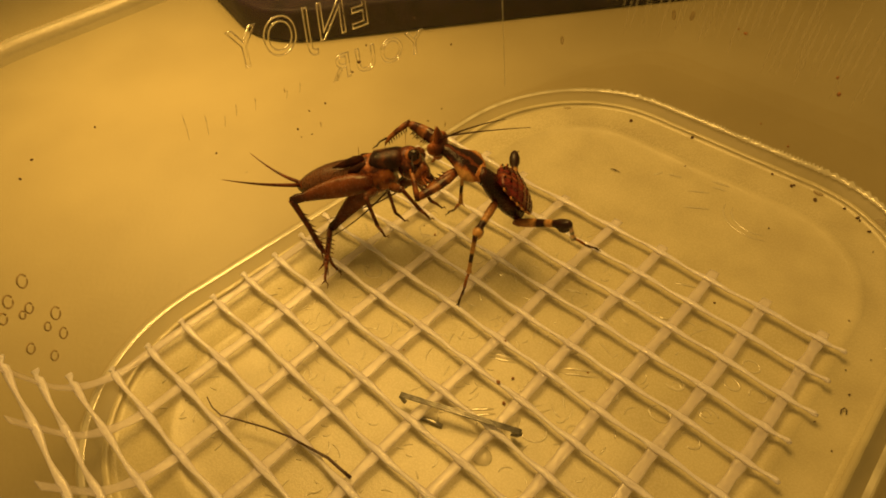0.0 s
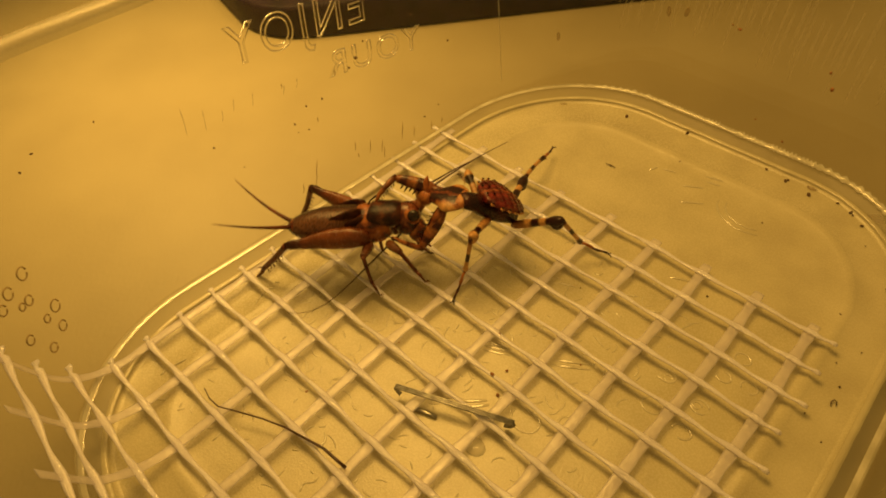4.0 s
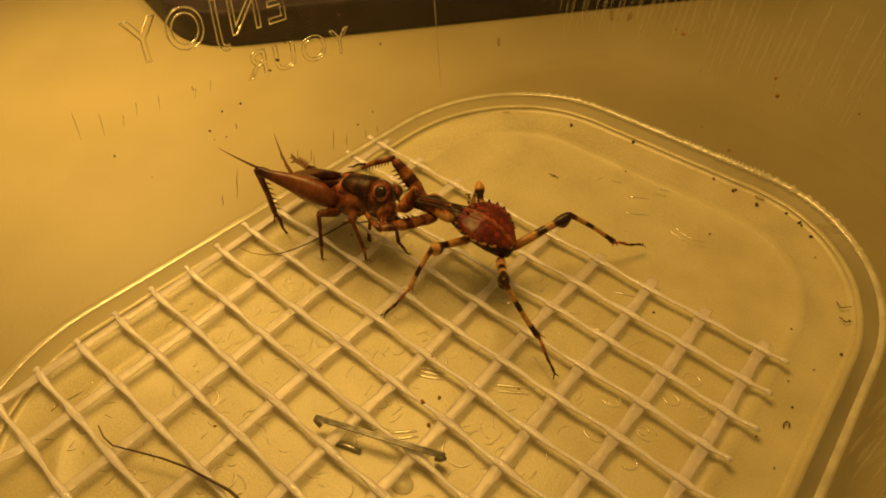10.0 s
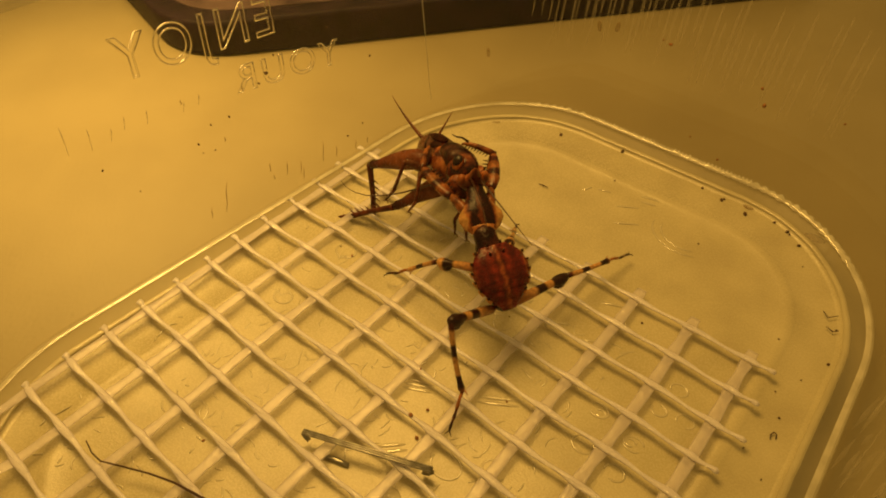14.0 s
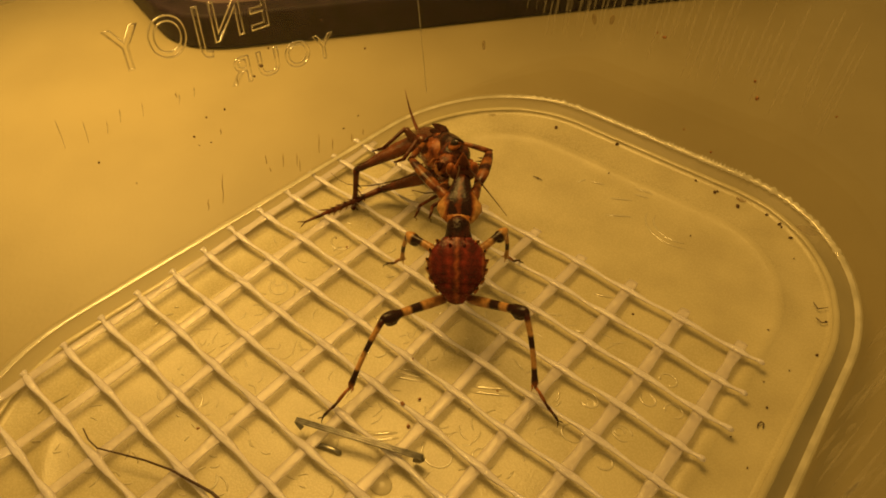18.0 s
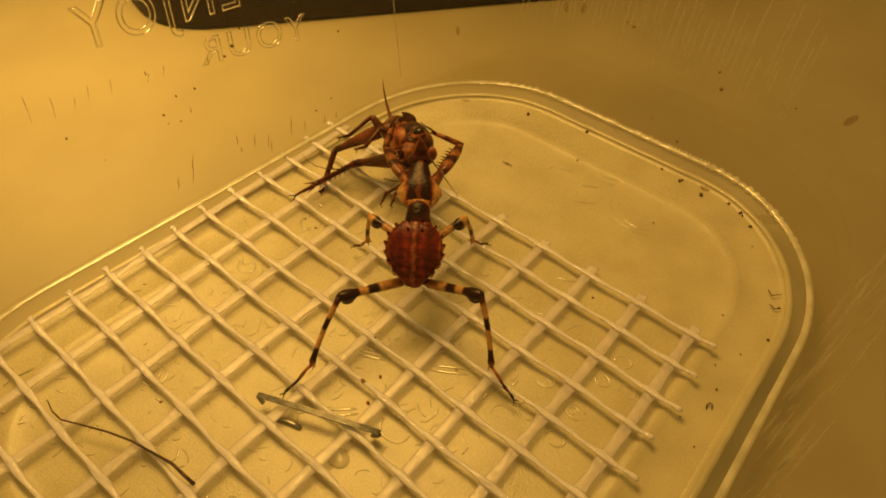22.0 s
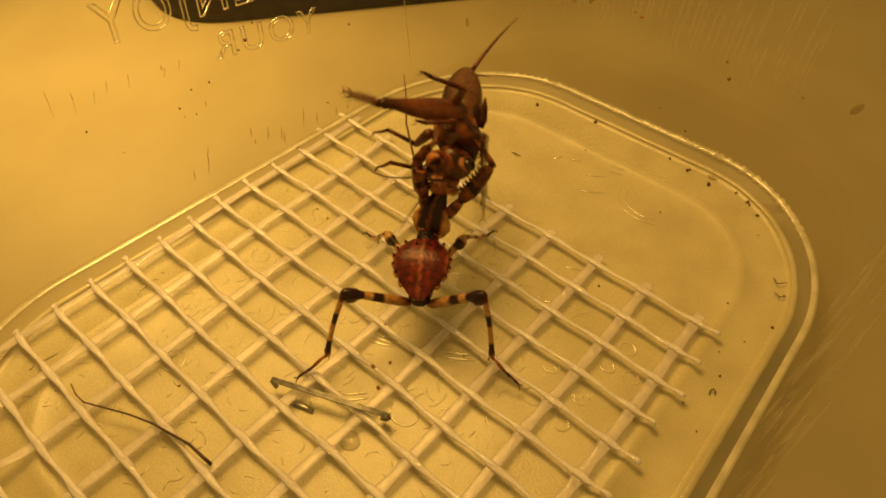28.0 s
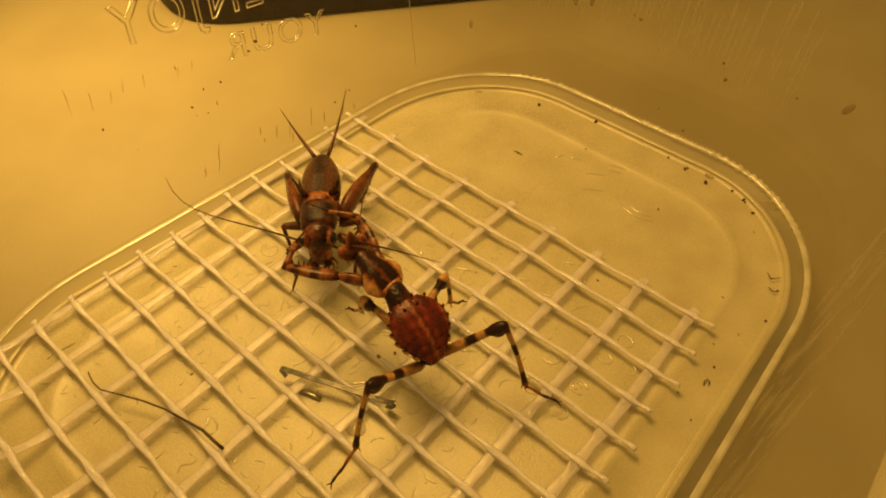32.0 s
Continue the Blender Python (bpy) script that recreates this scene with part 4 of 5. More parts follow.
def girth(y):
    pts = ((0.0, 0.05), (0.06, 0.12), (0.15, 0.18), (0.28, 0.235), (0.42, 0.27), (0.58, 0.28), (0.75, 0.265), (1.0, 0.24), (1.2, 0.23))
    for (a, ra), (b, rb) in zip(pts, pts[1:]):
        if y <= b:
            return ra + (rb - ra) * (y - a) / (b - a)
    return pts[-1][1]


for i in range(9):
    bm = bmesh.new()
    y0, y1 = 0.0 + 0.098 * i, 0.098 * (i + 1) + 0.018
    ys = [y0 + (y1 - y0) * k / 4 for k in range(5)]
    tube(bm, [(0, y, -0.02 * math.sin(y * 3)) for y in ys], [((girth(y) + 0.004 * (1 - k / 4)), (girth(y) + 0.004 * (1 - k / 4)) * 0.92) for k, y in enumerate(ys)], 20, caps=i == 0)
    part("abdomen_ring", bm, M_CBODY if i else M_CSKIN, cricket)
bm = bmesh.new()
tube(bm, [(0, 0.80, -0.03), (0, 0.90, -0.04), (0, 1.0, -0.05), (0, 1.12, -0.05), (0, 1.22, -0.03)], [(0.235, 0.23), (0.262, 0.275), (0.262, 0.29), (0.235, 0.27), (0.19, 0.2)], 18)
part("thorax", bm, M_CPALE, cricket, "pale brown thorax and underside")
bm = bmesh.new()
tube(bm, [(0, 1.00, 0.11), (0, 1.03, 0.10), (0, 1.14, 0.08), (0, 1.32, 0.07), (0, 1.40, 0.06)], [(0.21, 0.13), (0.24, 0.165), (0.252, 0.178), (0.24, 0.175), (0.21, 0.15)], 20)
part("pronotum", bm, M_CPRO, cricket, "dark brown collar plate")
bm = bmesh.new()
blob(bm, (0, 1.45, -0.02), (0.215, 0.175, 0.24), 20, 14)
chead = part("head", bm, M_CSKIN, cricket, "rounded brown head")
bm = bmesh.new()
blob(bm, (0, 1.55, -0.19), (0.155, 0.12, 0.19), 16, 12)
part("face", bm, M_CPALE, chead, "pale face plate")
for sd in (-1, 1):
    bm = bmesh.new()
    blob(bm, (sd * 0.184, 1.555, 0.074), (0.068, 0.076, 0.084), 16, 12)
    part("eye", bm, M_EYE, chead, "glossy black eye")
    bm = bmesh.new()
    blob(bm, (sd * 0.160, 1.530, 0.055), (0.058, 0.104, 0.114), 16, 12)
    part("eye_ring", bm, M_CPALE, chead, "pale ring round the eye")
    bm = bmesh.new()
    tube(bm, [(sd * 0.06, 1.60, -0.22), (sd * 0.09, 1.64, -0.30), (sd * 0.03, 1.66, -0.35)], [0.05, 0.045, 0.01], 8)
    part("mandible", bm, M_PAD, chead)
    for q in (0, 1):
        bm = bmesh.new()
        tube(bm, [(sd * (0.10 + 0.03 * q), 1.58, -0.24), (sd * (0.16 + 0.04 * q), 1.66 - 0.05 * q, -0.33), (sd * (0.12 + 0.06 * q), 1.70 - 0.08 * q, -0.42)], [0.018, 0.016, 0.014], 6)
        part("palp", bm, M_CPALE, chead)
    for q, (yy, zz) in enumerate(((0.78, 0.17), (0.86, 0.06))):
        bm = bmesh.new()
        tube(bm, [(sd * 0.16, yy + 0.16, zz + 0.03), (sd * 0.215, yy + 0.08, zz + 0.02), (sd * 0.262, yy - 0.06, zz), (sd * 0.278, yy - 0.20 + 0.08 * q, zz - 0.01)], [(0.03, 0.04), (0.022, 0.065), (0.018, 0.05), (0.005, 0.008)], 9)
        part("wing_pad", bm, M_PAD, cricket, "black wing pad")
    bm = bmesh.new()
    pts = [(sd * (0.07 + (0.54 if sd > 0 else 0.36) * s), 0.08 - 0.76 * s, 0.02 + (0.22 if sd > 0 else 0.30) * s + (0.12 if sd > 0 else 0.32) * s * s) for s in [k / 7 for k in range(8)]]
    tube(bm, pts, [0.034 - 0.030 * k / 7 for k in range(8)], 7)
    part("cercus", bm, M_CSHIN, cricket, "dark tail filament")
# the trunk is slim: its parts are drawn in towards the midline
for ob in cricket.children_recursive:
    for v in ob.data.vertices:
        v.co = Vector((v.co.x * 0.86, v.co.y, v.co.z * 0.86))
bm = bmesh.new()
tube(bm, [(0.10 * math.sin(5.2 * q) * q + 0.16 * max(0.0, q - 0.7) ** 2 / 0.09, 2.02 * q - 0.10 * max(0.0, q - 0.7) ** 2 / 0.09, -0.20 * math.sin(math.pi * q) + 0.03 * math.sin(7 * q)) for q in [k / 12 for k in range(13)]], [0.016 - 0.013 * k / 12 for k in range(13)], 6)
feeler = part("antenna", bm, M_HAIR, cricket, "long dark trailing antenna")
bm = bmesh.new()
tube(bm, [(-0.09, 1.60, 0.05), (-0.24, 1.58, -0.12), (-0.36, 1.25, -0.32), (-0.42, 0.8, -0.44), (-0.46, 0.3, -0.50), (-0.55, -0.1, -0.54)], [0.016, 0.015, 0.013, 0.010, 0.007, 0.003], 6)
part("antenna", bm, M_HAIR, chead, "long dark antenna")
for sd in (-1, 1):
    for kind, hy, kn, an, toe in (("front", 1.22, (0.40, 1.38, -0.28), (0.34, 1.52, -0.56), (0.40, 1.62, -0.68)), ("middle", 1.00, (0.48, 0.96, -0.26), (0.44, 1.00, -0.62), (0.50, 1.08, -0.76))):
        hip, kn, an, toe = Vector((sd * 0.19, hy, -0.24)), Vector((sd * kn[0], kn[1], kn[2])), Vector((sd * an[0], an[1], an[2])), Vector((sd * toe[0], toe[1], toe[2]))
        bm = bmesh.new()
        tube(bm, [hip, hip.lerp(kn, 0.15), hip.lerp(kn, 0.5), hip.lerp(kn, 0.9), kn], [0.045, 0.060, 0.056, 0.042, 0.036], 9)
        leg = part(kind + "_leg", bm, M_CLEG, cricket)
        bm = bmesh.new()
        tube(bm, [kn, kn.lerp(an, 0.1), kn.lerp(an, 0.6), an], [0.030, 0.026, 0.022, 0.024], 8)
        part("shin", bm, M_CSHIN, leg)
        bm = bmesh.new()
        tube(bm, [an, an.lerp(toe, 0.5) + Vector((0, 0, 0.01)), toe], [0.022, 0.018, 0.01], 6)
        for q in (-1, 1):
            tube(bm, [toe, toe + Vector((q * 0.02, 0.03, 0.01)), toe + Vector((q * 0.03, 0.05, -0.02))], [0.008, 0.006, 0.002], 5)
        part("foot", bm, M_CSHIN, leg)


def cricket_hind():
    bm = bmesh.new()
    tube(bm, [(0, -0.04, 0), (0, 0.03, 0), (0, 0.18, 0.015), (0, 0.38, 0.02), (0, 0.60, 0.015), (0, 0.80, 0.0), (0, 0.90, 0.0), (0, 0.97, 0)], [(0.045, 0.055), (0.07, 0.10), (0.088, 0.132), (0.085, 0.128), (0.066, 0.094), (0.045, 0.058), (0.046, 0.060), (0.03, 0.035)], 14)
    fem = part("hind_femur", bm, M_THIGH, cricket, "swollen brown jumping thigh")
    bm = bmesh.new()
    tube(bm, [(0, 0, 0), (0, 0.08, 0), (0, 0.4, 0.01), (0, 0.68, 0), (0, 0.74, 0)], [0.045, 0.04, 0.034, 0.036, 0.03], 9)
    shin = part("hind_shin", bm, M_CSHIN, cricket, "dark spiny shin")
    for k in range(6):
        for sd in (-1, 1):
            bm = bmesh.new()
            y = 0.22 + 0.085 * k
            spine(bm, (sd * 0.02, y, 0.02), (sd * 0.06, y + 0.07, 0.075), 0.011)
            part("spine", bm, M_CSHIN, shin)
    for sd in (-1, 1):
        bm = bmesh.new()
        spine(bm, (sd * 0.02, 0.72, 0), (sd * 0.07, 0.86, -0.03), 0.014)
        part("spur", bm, M_CSHIN, shin)
    bm = bmesh.new()
    tube(bm, [(0, 0.72, 0), (0, 0.84, 0.03), (0.0, 0.98, 0.02), (0, 1.08, 0.04)], [0.028, 0.024, 0.018, 0.014], 7)
    for sd in (-1, 1):
        tube(bm, [(0, 1.07, 0.04), (sd * 0.03, 1.13, 0.06), (sd * 0.045, 1.17, 0.03)], [0.010, 0.007, 0.002], 5)
    part("foot", bm, M_CSHIN, shin)
    return fem, shin


thighs = {"L": cricket_hind(), "R": cricket_hind()}

# ---- how the two animals move ----
STANCES = []


def key(t, **places):
    STANCES.append((t, {k: Vector(v) for k, v in places.items()}))


def write_keys():
    key(0, H=(2.21, 3.08, 0.54), N=(1.84, 2.71, 1.31), D=(1.3, 2.55, 1.57), LM=(2.24, 1.87, 0.04), RM=(1.11, 2.91, 0.04), LH=(2.98, 3.64, 0.04), RH=(1.14, 4.33, 0.2), EL=(1.57, 2, 1.25), TL=(1.31, 2.18, 1.41), ER=(0.77, 2.69, 1.49), TR=(0.66, 2.36, 1.35), T=(-0.09, 1.5, 0.8), K=(0.97, 2.49, 1.15), KR=(0.14, 1.17, 0.94), AR=(0.52, 1.26, 0.31), KL=(0.32, 1.63, 0.29), AL=(0.82, 1.1, 0.38), W=(0.04, 1.08, 0.1), U=(-0.5, 0.33, 0.8))
    key(1.5, H=(2.1, 2.98, 0.55), N=(1.84, 2.71, 1.31), D=(1.3, 2.55, 1.57), LM=(2.24, 1.87, 0.04), RM=(1.11, 2.91, 0.04), LH=(2.98, 3.64, 0.04), RH=(1.14, 4.33, 0.2), EL=(1.57, 2.01, 1.25), TL=(1.15, 2.18, 1.17), ER=(0.77, 2.7, 1.5), TR=(0.62, 2.31, 1.38), T=(-0.09, 1.5, 0.8), K=(0.97, 2.49, 1.15), KR=(0.14, 1.17, 0.94), AR=(0.52, 1.26, 0.31), KL=(0.32, 1.63, 0.29), AL=(0.82, 1.1, 0.38), W=(0.04, 1.08, 0.1), U=(-0.5, 0.33, 0.8))
    key(2, H=(2.03, 3.15, 0.5), N=(1.64, 2.65, 1.07), D=(0.98, 2.5, 1.04), LM=(2.24, 1.87, 0.04), RM=(1.11, 2.91, 0.04), LH=(2.98, 3.64, 0.04), RH=(1.14, 4.33, 0.2), EL=(1.43, 2.04, 0.64), TL=(1.13, 2.14, 0.77), ER=(0.72, 2.39, 1.15), TR=(0.68, 2.05, 0.97), T=(0.15, 1.14, 0.66), K=(1.09, 2.16, 0.87), KR=(0.31, 0.88, 0.79), AR=(0.79, 0.68, 0.26), KL=(0.28, 1.53, 0.15), AL=(0.87, 1.2, 0.38), W=(0.43, 0.48, 0.1), U=(-0.5, 0.33, 0.8))
    key(2.5, H=(2.11, 3.06, 0.45), N=(1.83, 2.4, 0.89), D=(1.27, 2.2, 0.72), LM=(2.24, 1.87, 0.04), RM=(0.79, 3.3, 0.2), LH=(2.98, 3.64, 0.04), RH=(0.99, 3.64, 0.4), EL=(1.69, 1.81, 0.47), TL=(1.45, 1.51, 0.62), ER=(0.9, 2.11, 0.95), TR=(0.92, 1.74, 0.75), T=(0.25, 0.79, 0.63), K=(1.35, 1.98, 0.65), KR=(0.56, 0.6, 0.57), AR=(0.19, 0.37, 0.06), KL=(0.07, 1.31, 0.81), AL=(-0.31, 1.32, 0.18), W=(1.06, 0.18, 0.06), U=(-0.3, 0.2, 0.93))
    key(3, H=(2.11, 3.06, 0.45), N=(1.83, 2.4, 0.89), D=(1.27, 2.2, 0.72), LM=(2.24, 1.87, 0.04), RM=(0.84, 3.28, 0.2), LH=(2.98, 3.64, 0.04), RH=(1.48, 4.9, 0.04), EL=(1.68, 1.77, 0.45), TL=(1.49, 1.48, 0.67), ER=(1.04, 2, 0.95), TR=(1.08, 1.64, 0.83), T=(0.4, 0.77, 0.58), K=(1.41, 1.91, 0.65), KR=(0.68, 0.6, 0.55), AR=(0.19, 0.36, 0.06), KL=(0.11, 1.44, 0.67), AL=(-0.18, 1.21, 0.06), W=(1.27, 0.06, 0.05), U=(-0.33, 0.22, 0.92))
    key(3.5, H=(2.11, 3.06, 0.45), N=(1.83, 2.4, 0.89), D=(1.27, 2.2, 0.72), LM=(2.24, 1.87, 0.04), RM=(0.84, 3.28, 0.2), LH=(2.98, 3.64, 0.04), RH=(1.48, 4.9, 0.04), EL=(1.72, 1.77, 0.42), TL=(1.53, 1.48, 0.64), ER=(1.04, 2, 0.95), TR=(1.08, 1.64, 0.83), T=(0.4, 0.77, 0.58), K=(1.41, 1.91, 0.65), KR=(0.68, 0.6, 0.55), AR=(0.19, 0.36, 0.06), KL=(0.11, 1.44, 0.67), AL=(-0.18, 1.21, 0.06), W=(1.27, 0.06, 0.05), U=(-0.28, 0.18, 0.94))
    key(5.5, H=(2.38, 3.07, 0.5), N=(2.15, 2.76, 1.2), D=(1.54, 2.68, 1.2), LM=(2.37, 1.71, 0.04), RM=(1.27, 3.82, 0.2), LH=(3.94, 3.59, 0.04), RH=(1.55, 4.53, 0.2), EL=(1.8, 2.22, 0.95), TL=(1.53, 2.19, 1.1), ER=(1.1, 2.76, 1.35), TR=(0.97, 2.41, 1.25), T=(0.05, 1.79, 0.81), K=(1.4, 2.4, 1.05), KR=(0.25, 1.53, 0.94), AR=(0.06, 1.44, 0.23), KL=(0.08, 2.38, 0.58), AL=(-0.47, 2.74, 0.22), W=(0.1, 1.04, 0.1), U=(-0.38, 0.5, 0.78))
    key(6, H=(2.58, 3.26, 0.5), N=(2.16, 2.83, 1.09), D=(1.6, 2.59, 1.22), LM=(2.23, 1.92, 0.04), RM=(1.29, 3.98, 0.2), LH=(3.96, 3.66, 0.04), RH=(1.65, 4.66, 0.2), EL=(1.85, 2.14, 0.97), TL=(1.46, 2.21, 0.97), ER=(1.25, 2.87, 1.25), TR=(1.08, 2.47, 1.15), T=(0.02, 2.11, 0.66), K=(1.42, 2.56, 0.95), KR=(0.29, 1.62, 1.01), AR=(0.18, 1.55, 0.27), KL=(0.07, 2.67, 0.53), AL=(-0.45, 3.08, 0.18), W=(0.15, 1.08, 0.1), U=(-0.38, 0.5, 0.78))
    key(6.22, H=(2.58, 3.26, 0.5), N=(2.16, 2.83, 1.09), D=(1.6, 2.59, 1.22), LM=(2.23, 1.92, 0.04), RM=(1.29, 3.98, 0.2), LH=(3.96, 3.66, 0.04), RH=(1.65, 4.66, 0.2), EL=(1.86, 2.19, 0.99), TL=(1.48, 2.26, 0.99), ER=(1.25, 2.87, 1.25), TR=(1.08, 2.47, 1.15), T=(0.02, 2.11, 0.66), K=(1.42, 2.56, 0.95), KR=(0.29, 1.62, 1.01), AR=(0.18, 1.55, 0.27), KL=(0.07, 2.67, 0.53), AL=(-0.45, 3.08, 0.18), W=(0.15, 1.08, 0.1), U=(-0.38, 0.5, 0.78))
    key(6.5, H=(2.85, 3.6, 0.5), N=(1.95, 3.22, 0.7), D=(1.46, 2.86, 0.88), LM=(2.23, 1.92, 0.04), RM=(1.29, 3.98, 0.2), LH=(3.96, 3.66, 0.04), RH=(2.57, 4.5, 0.2), EL=(1.19, 2.23, 0.93), TL=(1.53, 2.21, 1.1), ER=(1.25, 2.87, 1.25), TR=(1.08, 2.47, 1.15), T=(0.02, 2.11, 0.66), K=(1.42, 2.56, 0.95), KR=(0.29, 1.62, 1.01), AR=(0.18, 1.55, 0.27), KL=(0.07, 2.67, 0.53), AL=(-0.45, 3.08, 0.18), W=(0.15, 1.08, 0.1), U=(-0.38, 0.5, 0.78))
    key(7, H=(2.84, 3.26, 0.5), N=(1.99, 3.21, 0.5), D=(1.46, 2.84, 0.68), LM=(2.25, 1.9, 0.04), RM=(1.68, 3.9, 0.1), LH=(3.97, 3.67, 0.04), RH=(3.78, 4.59, 0.04), EL=(1.51, 2.36, 0.53), TL=(1.37, 2.21, 0.92), ER=(1.06, 3.15, 0.86), TR=(0.9, 2.85, 0.77), T=(0.02, 2.35, 0.52), K=(1.49, 2.55, 0.8), KR=(0.25, 1.88, 0.75), AR=(-0.21, 1.86, 0.16), KL=(0.08, 2.69, 0.48), AL=(-0.51, 2.96, 0.14), W=(0.66, 0.96, 0.05), U=(-0.28, 0.56, 0.78))
    key(7.5, H=(2.84, 3.26, 0.5), N=(1.99, 3.21, 0.5), D=(1.46, 2.84, 0.68), LM=(2.25, 1.9, 0.04), RM=(1.68, 3.9, 0.1), LH=(4.03, 2.47, 0.04), RH=(3.78, 4.59, 0.04), EL=(1.55, 2.45, 0.55), TL=(1.42, 2.29, 0.94), ER=(1.19, 3.29, 0.87), TR=(1.03, 3.01, 0.78), T=(0.02, 2.35, 0.52), K=(1.49, 2.55, 0.8), KR=(0.25, 1.88, 0.75), AR=(-0.21, 1.86, 0.16), KL=(0.08, 2.69, 0.48), AL=(-0.51, 2.96, 0.14), W=(0.66, 0.96, 0.05), U=(-0.28, 0.56, 0.78))
    key(8, H=(2.88, 3.23, 0.5), N=(2.04, 3.18, 0.57), D=(1.65, 2.76, 0.82), LM=(2.24, 1.92, 0.04), RM=(1.7, 3.94, 0.1), LH=(4.03, 2.48, 0.04), RH=(3.82, 4.61, 0.04), EL=(1.72, 2.37, 0.71), TL=(1.42, 2.36, 0.87), ER=(1.41, 2.92, 1.13), TR=(1.21, 2.67, 1.08), T=(0.01, 2.41, 0.47), K=(1.46, 2.66, 0.78), KR=(0.26, 1.96, 0.85), AR=(0, 1.97, 0.19), KL=(0.06, 2.75, 0.44), AL=(-0.55, 3, 0.12), W=(0.12, 1.09, 0.05), U=(-0.28, 0.56, 0.78))
    key(9, H=(3, 3.2, 0.46), N=(2.09, 3.16, 0.64), D=(1.84, 2.69, 0.97), LM=(2.22, 1.93, 0.04), RM=(1.73, 3.97, 0.1), LH=(4.06, 2.48, 0.04), RH=(3.85, 4.63, 0.04), EL=(1.88, 2.29, 0.87), TL=(1.4, 2.44, 0.81), ER=(1.39, 3.03, 1.11), TR=(1.19, 2.78, 1.06), T=(0, 2.47, 0.42), K=(1.44, 2.77, 0.75), KR=(0.28, 2.05, 0.95), AR=(0.21, 2.08, 0.22), KL=(0.03, 2.81, 0.41), AL=(-0.59, 3.03, 0.1), W=(0.13, 1.2, 0.05), U=(-0.28, 0.52, 0.78))
    key(11.22, H=(3, 3.2, 0.46), N=(2.09, 3.16, 0.64), D=(1.84, 2.69, 0.97), LM=(2.22, 1.93, 0.04), RM=(1.73, 3.97, 0.1), LH=(4.06, 2.48, 0.04), RH=(3.85, 4.63, 0.04), EL=(1.88, 2.29, 0.87), TL=(1.4, 2.44, 0.81), ER=(1.39, 3.04, 1.1), TR=(1.18, 2.78, 1.05), T=(0, 2.47, 0.42), K=(1.44, 2.77, 0.75), KR=(0.28, 2.05, 0.95), AR=(0.21, 2.08, 0.22), KL=(0.03, 2.81, 0.41), AL=(-0.59, 3.03, 0.1), W=(0.12, 1.19, 0.05), U=(-0.28, 0.52, 0.78))
    key(11.5, H=(3.19, 2.91, 0.5), N=(2.53, 3.29, 0.88), D=(2.07, 3.58, 1.13), LM=(2.22, 1.93, 0.04), RM=(2.51, 3.81, 0.15), LH=(4.06, 2.48, 0.04), RH=(3.85, 4.63, 0.04), EL=(1.42, 3.35, 1.3), TL=(1.35, 3.72, 1.29), ER=(2.21, 3.74, 1.5), TR=(1.85, 3.65, 1.6), T=(0.51, 4.36, 0.91), K=(1.81, 3.63, 1.16), KR=(0.72, 3.11, 1.03), AR=(0.35, 2.59, 0.66), KL=(1.15, 3.67, 0.23), AL=(1.29, 2.87, 0.06), W=(0.46, 2.66, 0.8), U=(0.47, 0.62, 0.63))
    key(12, H=(3.2, 2.77, 0.5), N=(2.55, 3.19, 0.87), D=(2.13, 3.52, 1.17), LM=(2.24, 1.9, 0.04), RM=(2.54, 4.06, 0.1), LH=(3.65, 1.5, 0.04), RH=(3.84, 4.63, 0.04), EL=(1.44, 3.39, 1.14), TL=(1.37, 3.76, 1.15), ER=(2.26, 3.84, 1.35), TR=(1.89, 3.67, 1.47), T=(0.58, 4.34, 0.59), K=(1.87, 3.71, 1.03), KR=(0.72, 3.14, 0.87), AR=(1.07, 3.39, 0.26), KL=(1.32, 3.13, 0.28), AL=(1.31, 2.86, 0.06), W=(0.53, 2.83, 0.5), U=(0.27, 0.59, 0.76))
    key(12.5, H=(3.2, 2.77, 0.5), N=(2.55, 3.19, 0.87), D=(2.13, 3.52, 1.17), LM=(2.24, 1.9, 0.04), RM=(2.54, 4.06, 0.1), LH=(3.65, 1.5, 0.04), RH=(3.84, 4.63, 0.04), EL=(1.44, 3.39, 1.14), TL=(1.37, 3.76, 1.15), ER=(2.26, 3.84, 1.35), TR=(1.89, 3.67, 1.47), T=(0.58, 4.34, 0.59), K=(1.87, 3.71, 1.03), KR=(0.72, 3.14, 0.87), AR=(1.07, 3.39, 0.26), KL=(1.32, 3.13, 0.28), AL=(1.31, 2.86, 0.06), W=(0.53, 2.83, 0.5), U=(0.27, 0.59, 0.76))
    key(13, H=(3.22, 2.82, 0.48), N=(2.62, 3.28, 0.88), D=(2.26, 3.48, 1.27), LM=(1.8, 2.58, 0.04), RM=(2.53, 4.16, 0.1), LH=(3.66, 1.5, 0.04), RH=(3.84, 4.64, 0.04), EL=(1.55, 3.38, 1.18), TL=(1.49, 3.75, 1.22), ER=(2.25, 3.99, 1.2), TR=(1.85, 3.81, 1.32), T=(0.77, 4.39, 0.5), K=(2.01, 3.76, 1.1), KR=(0.72, 3.44, 0.61), AR=(0.81, 3.34, 0.06), KL=(1.24, 3.28, 0.29), AL=(0.83, 3.12, 0.06), W=(0.22, 2.98, 0.3), U=(0.16, 0.55, 0.82))
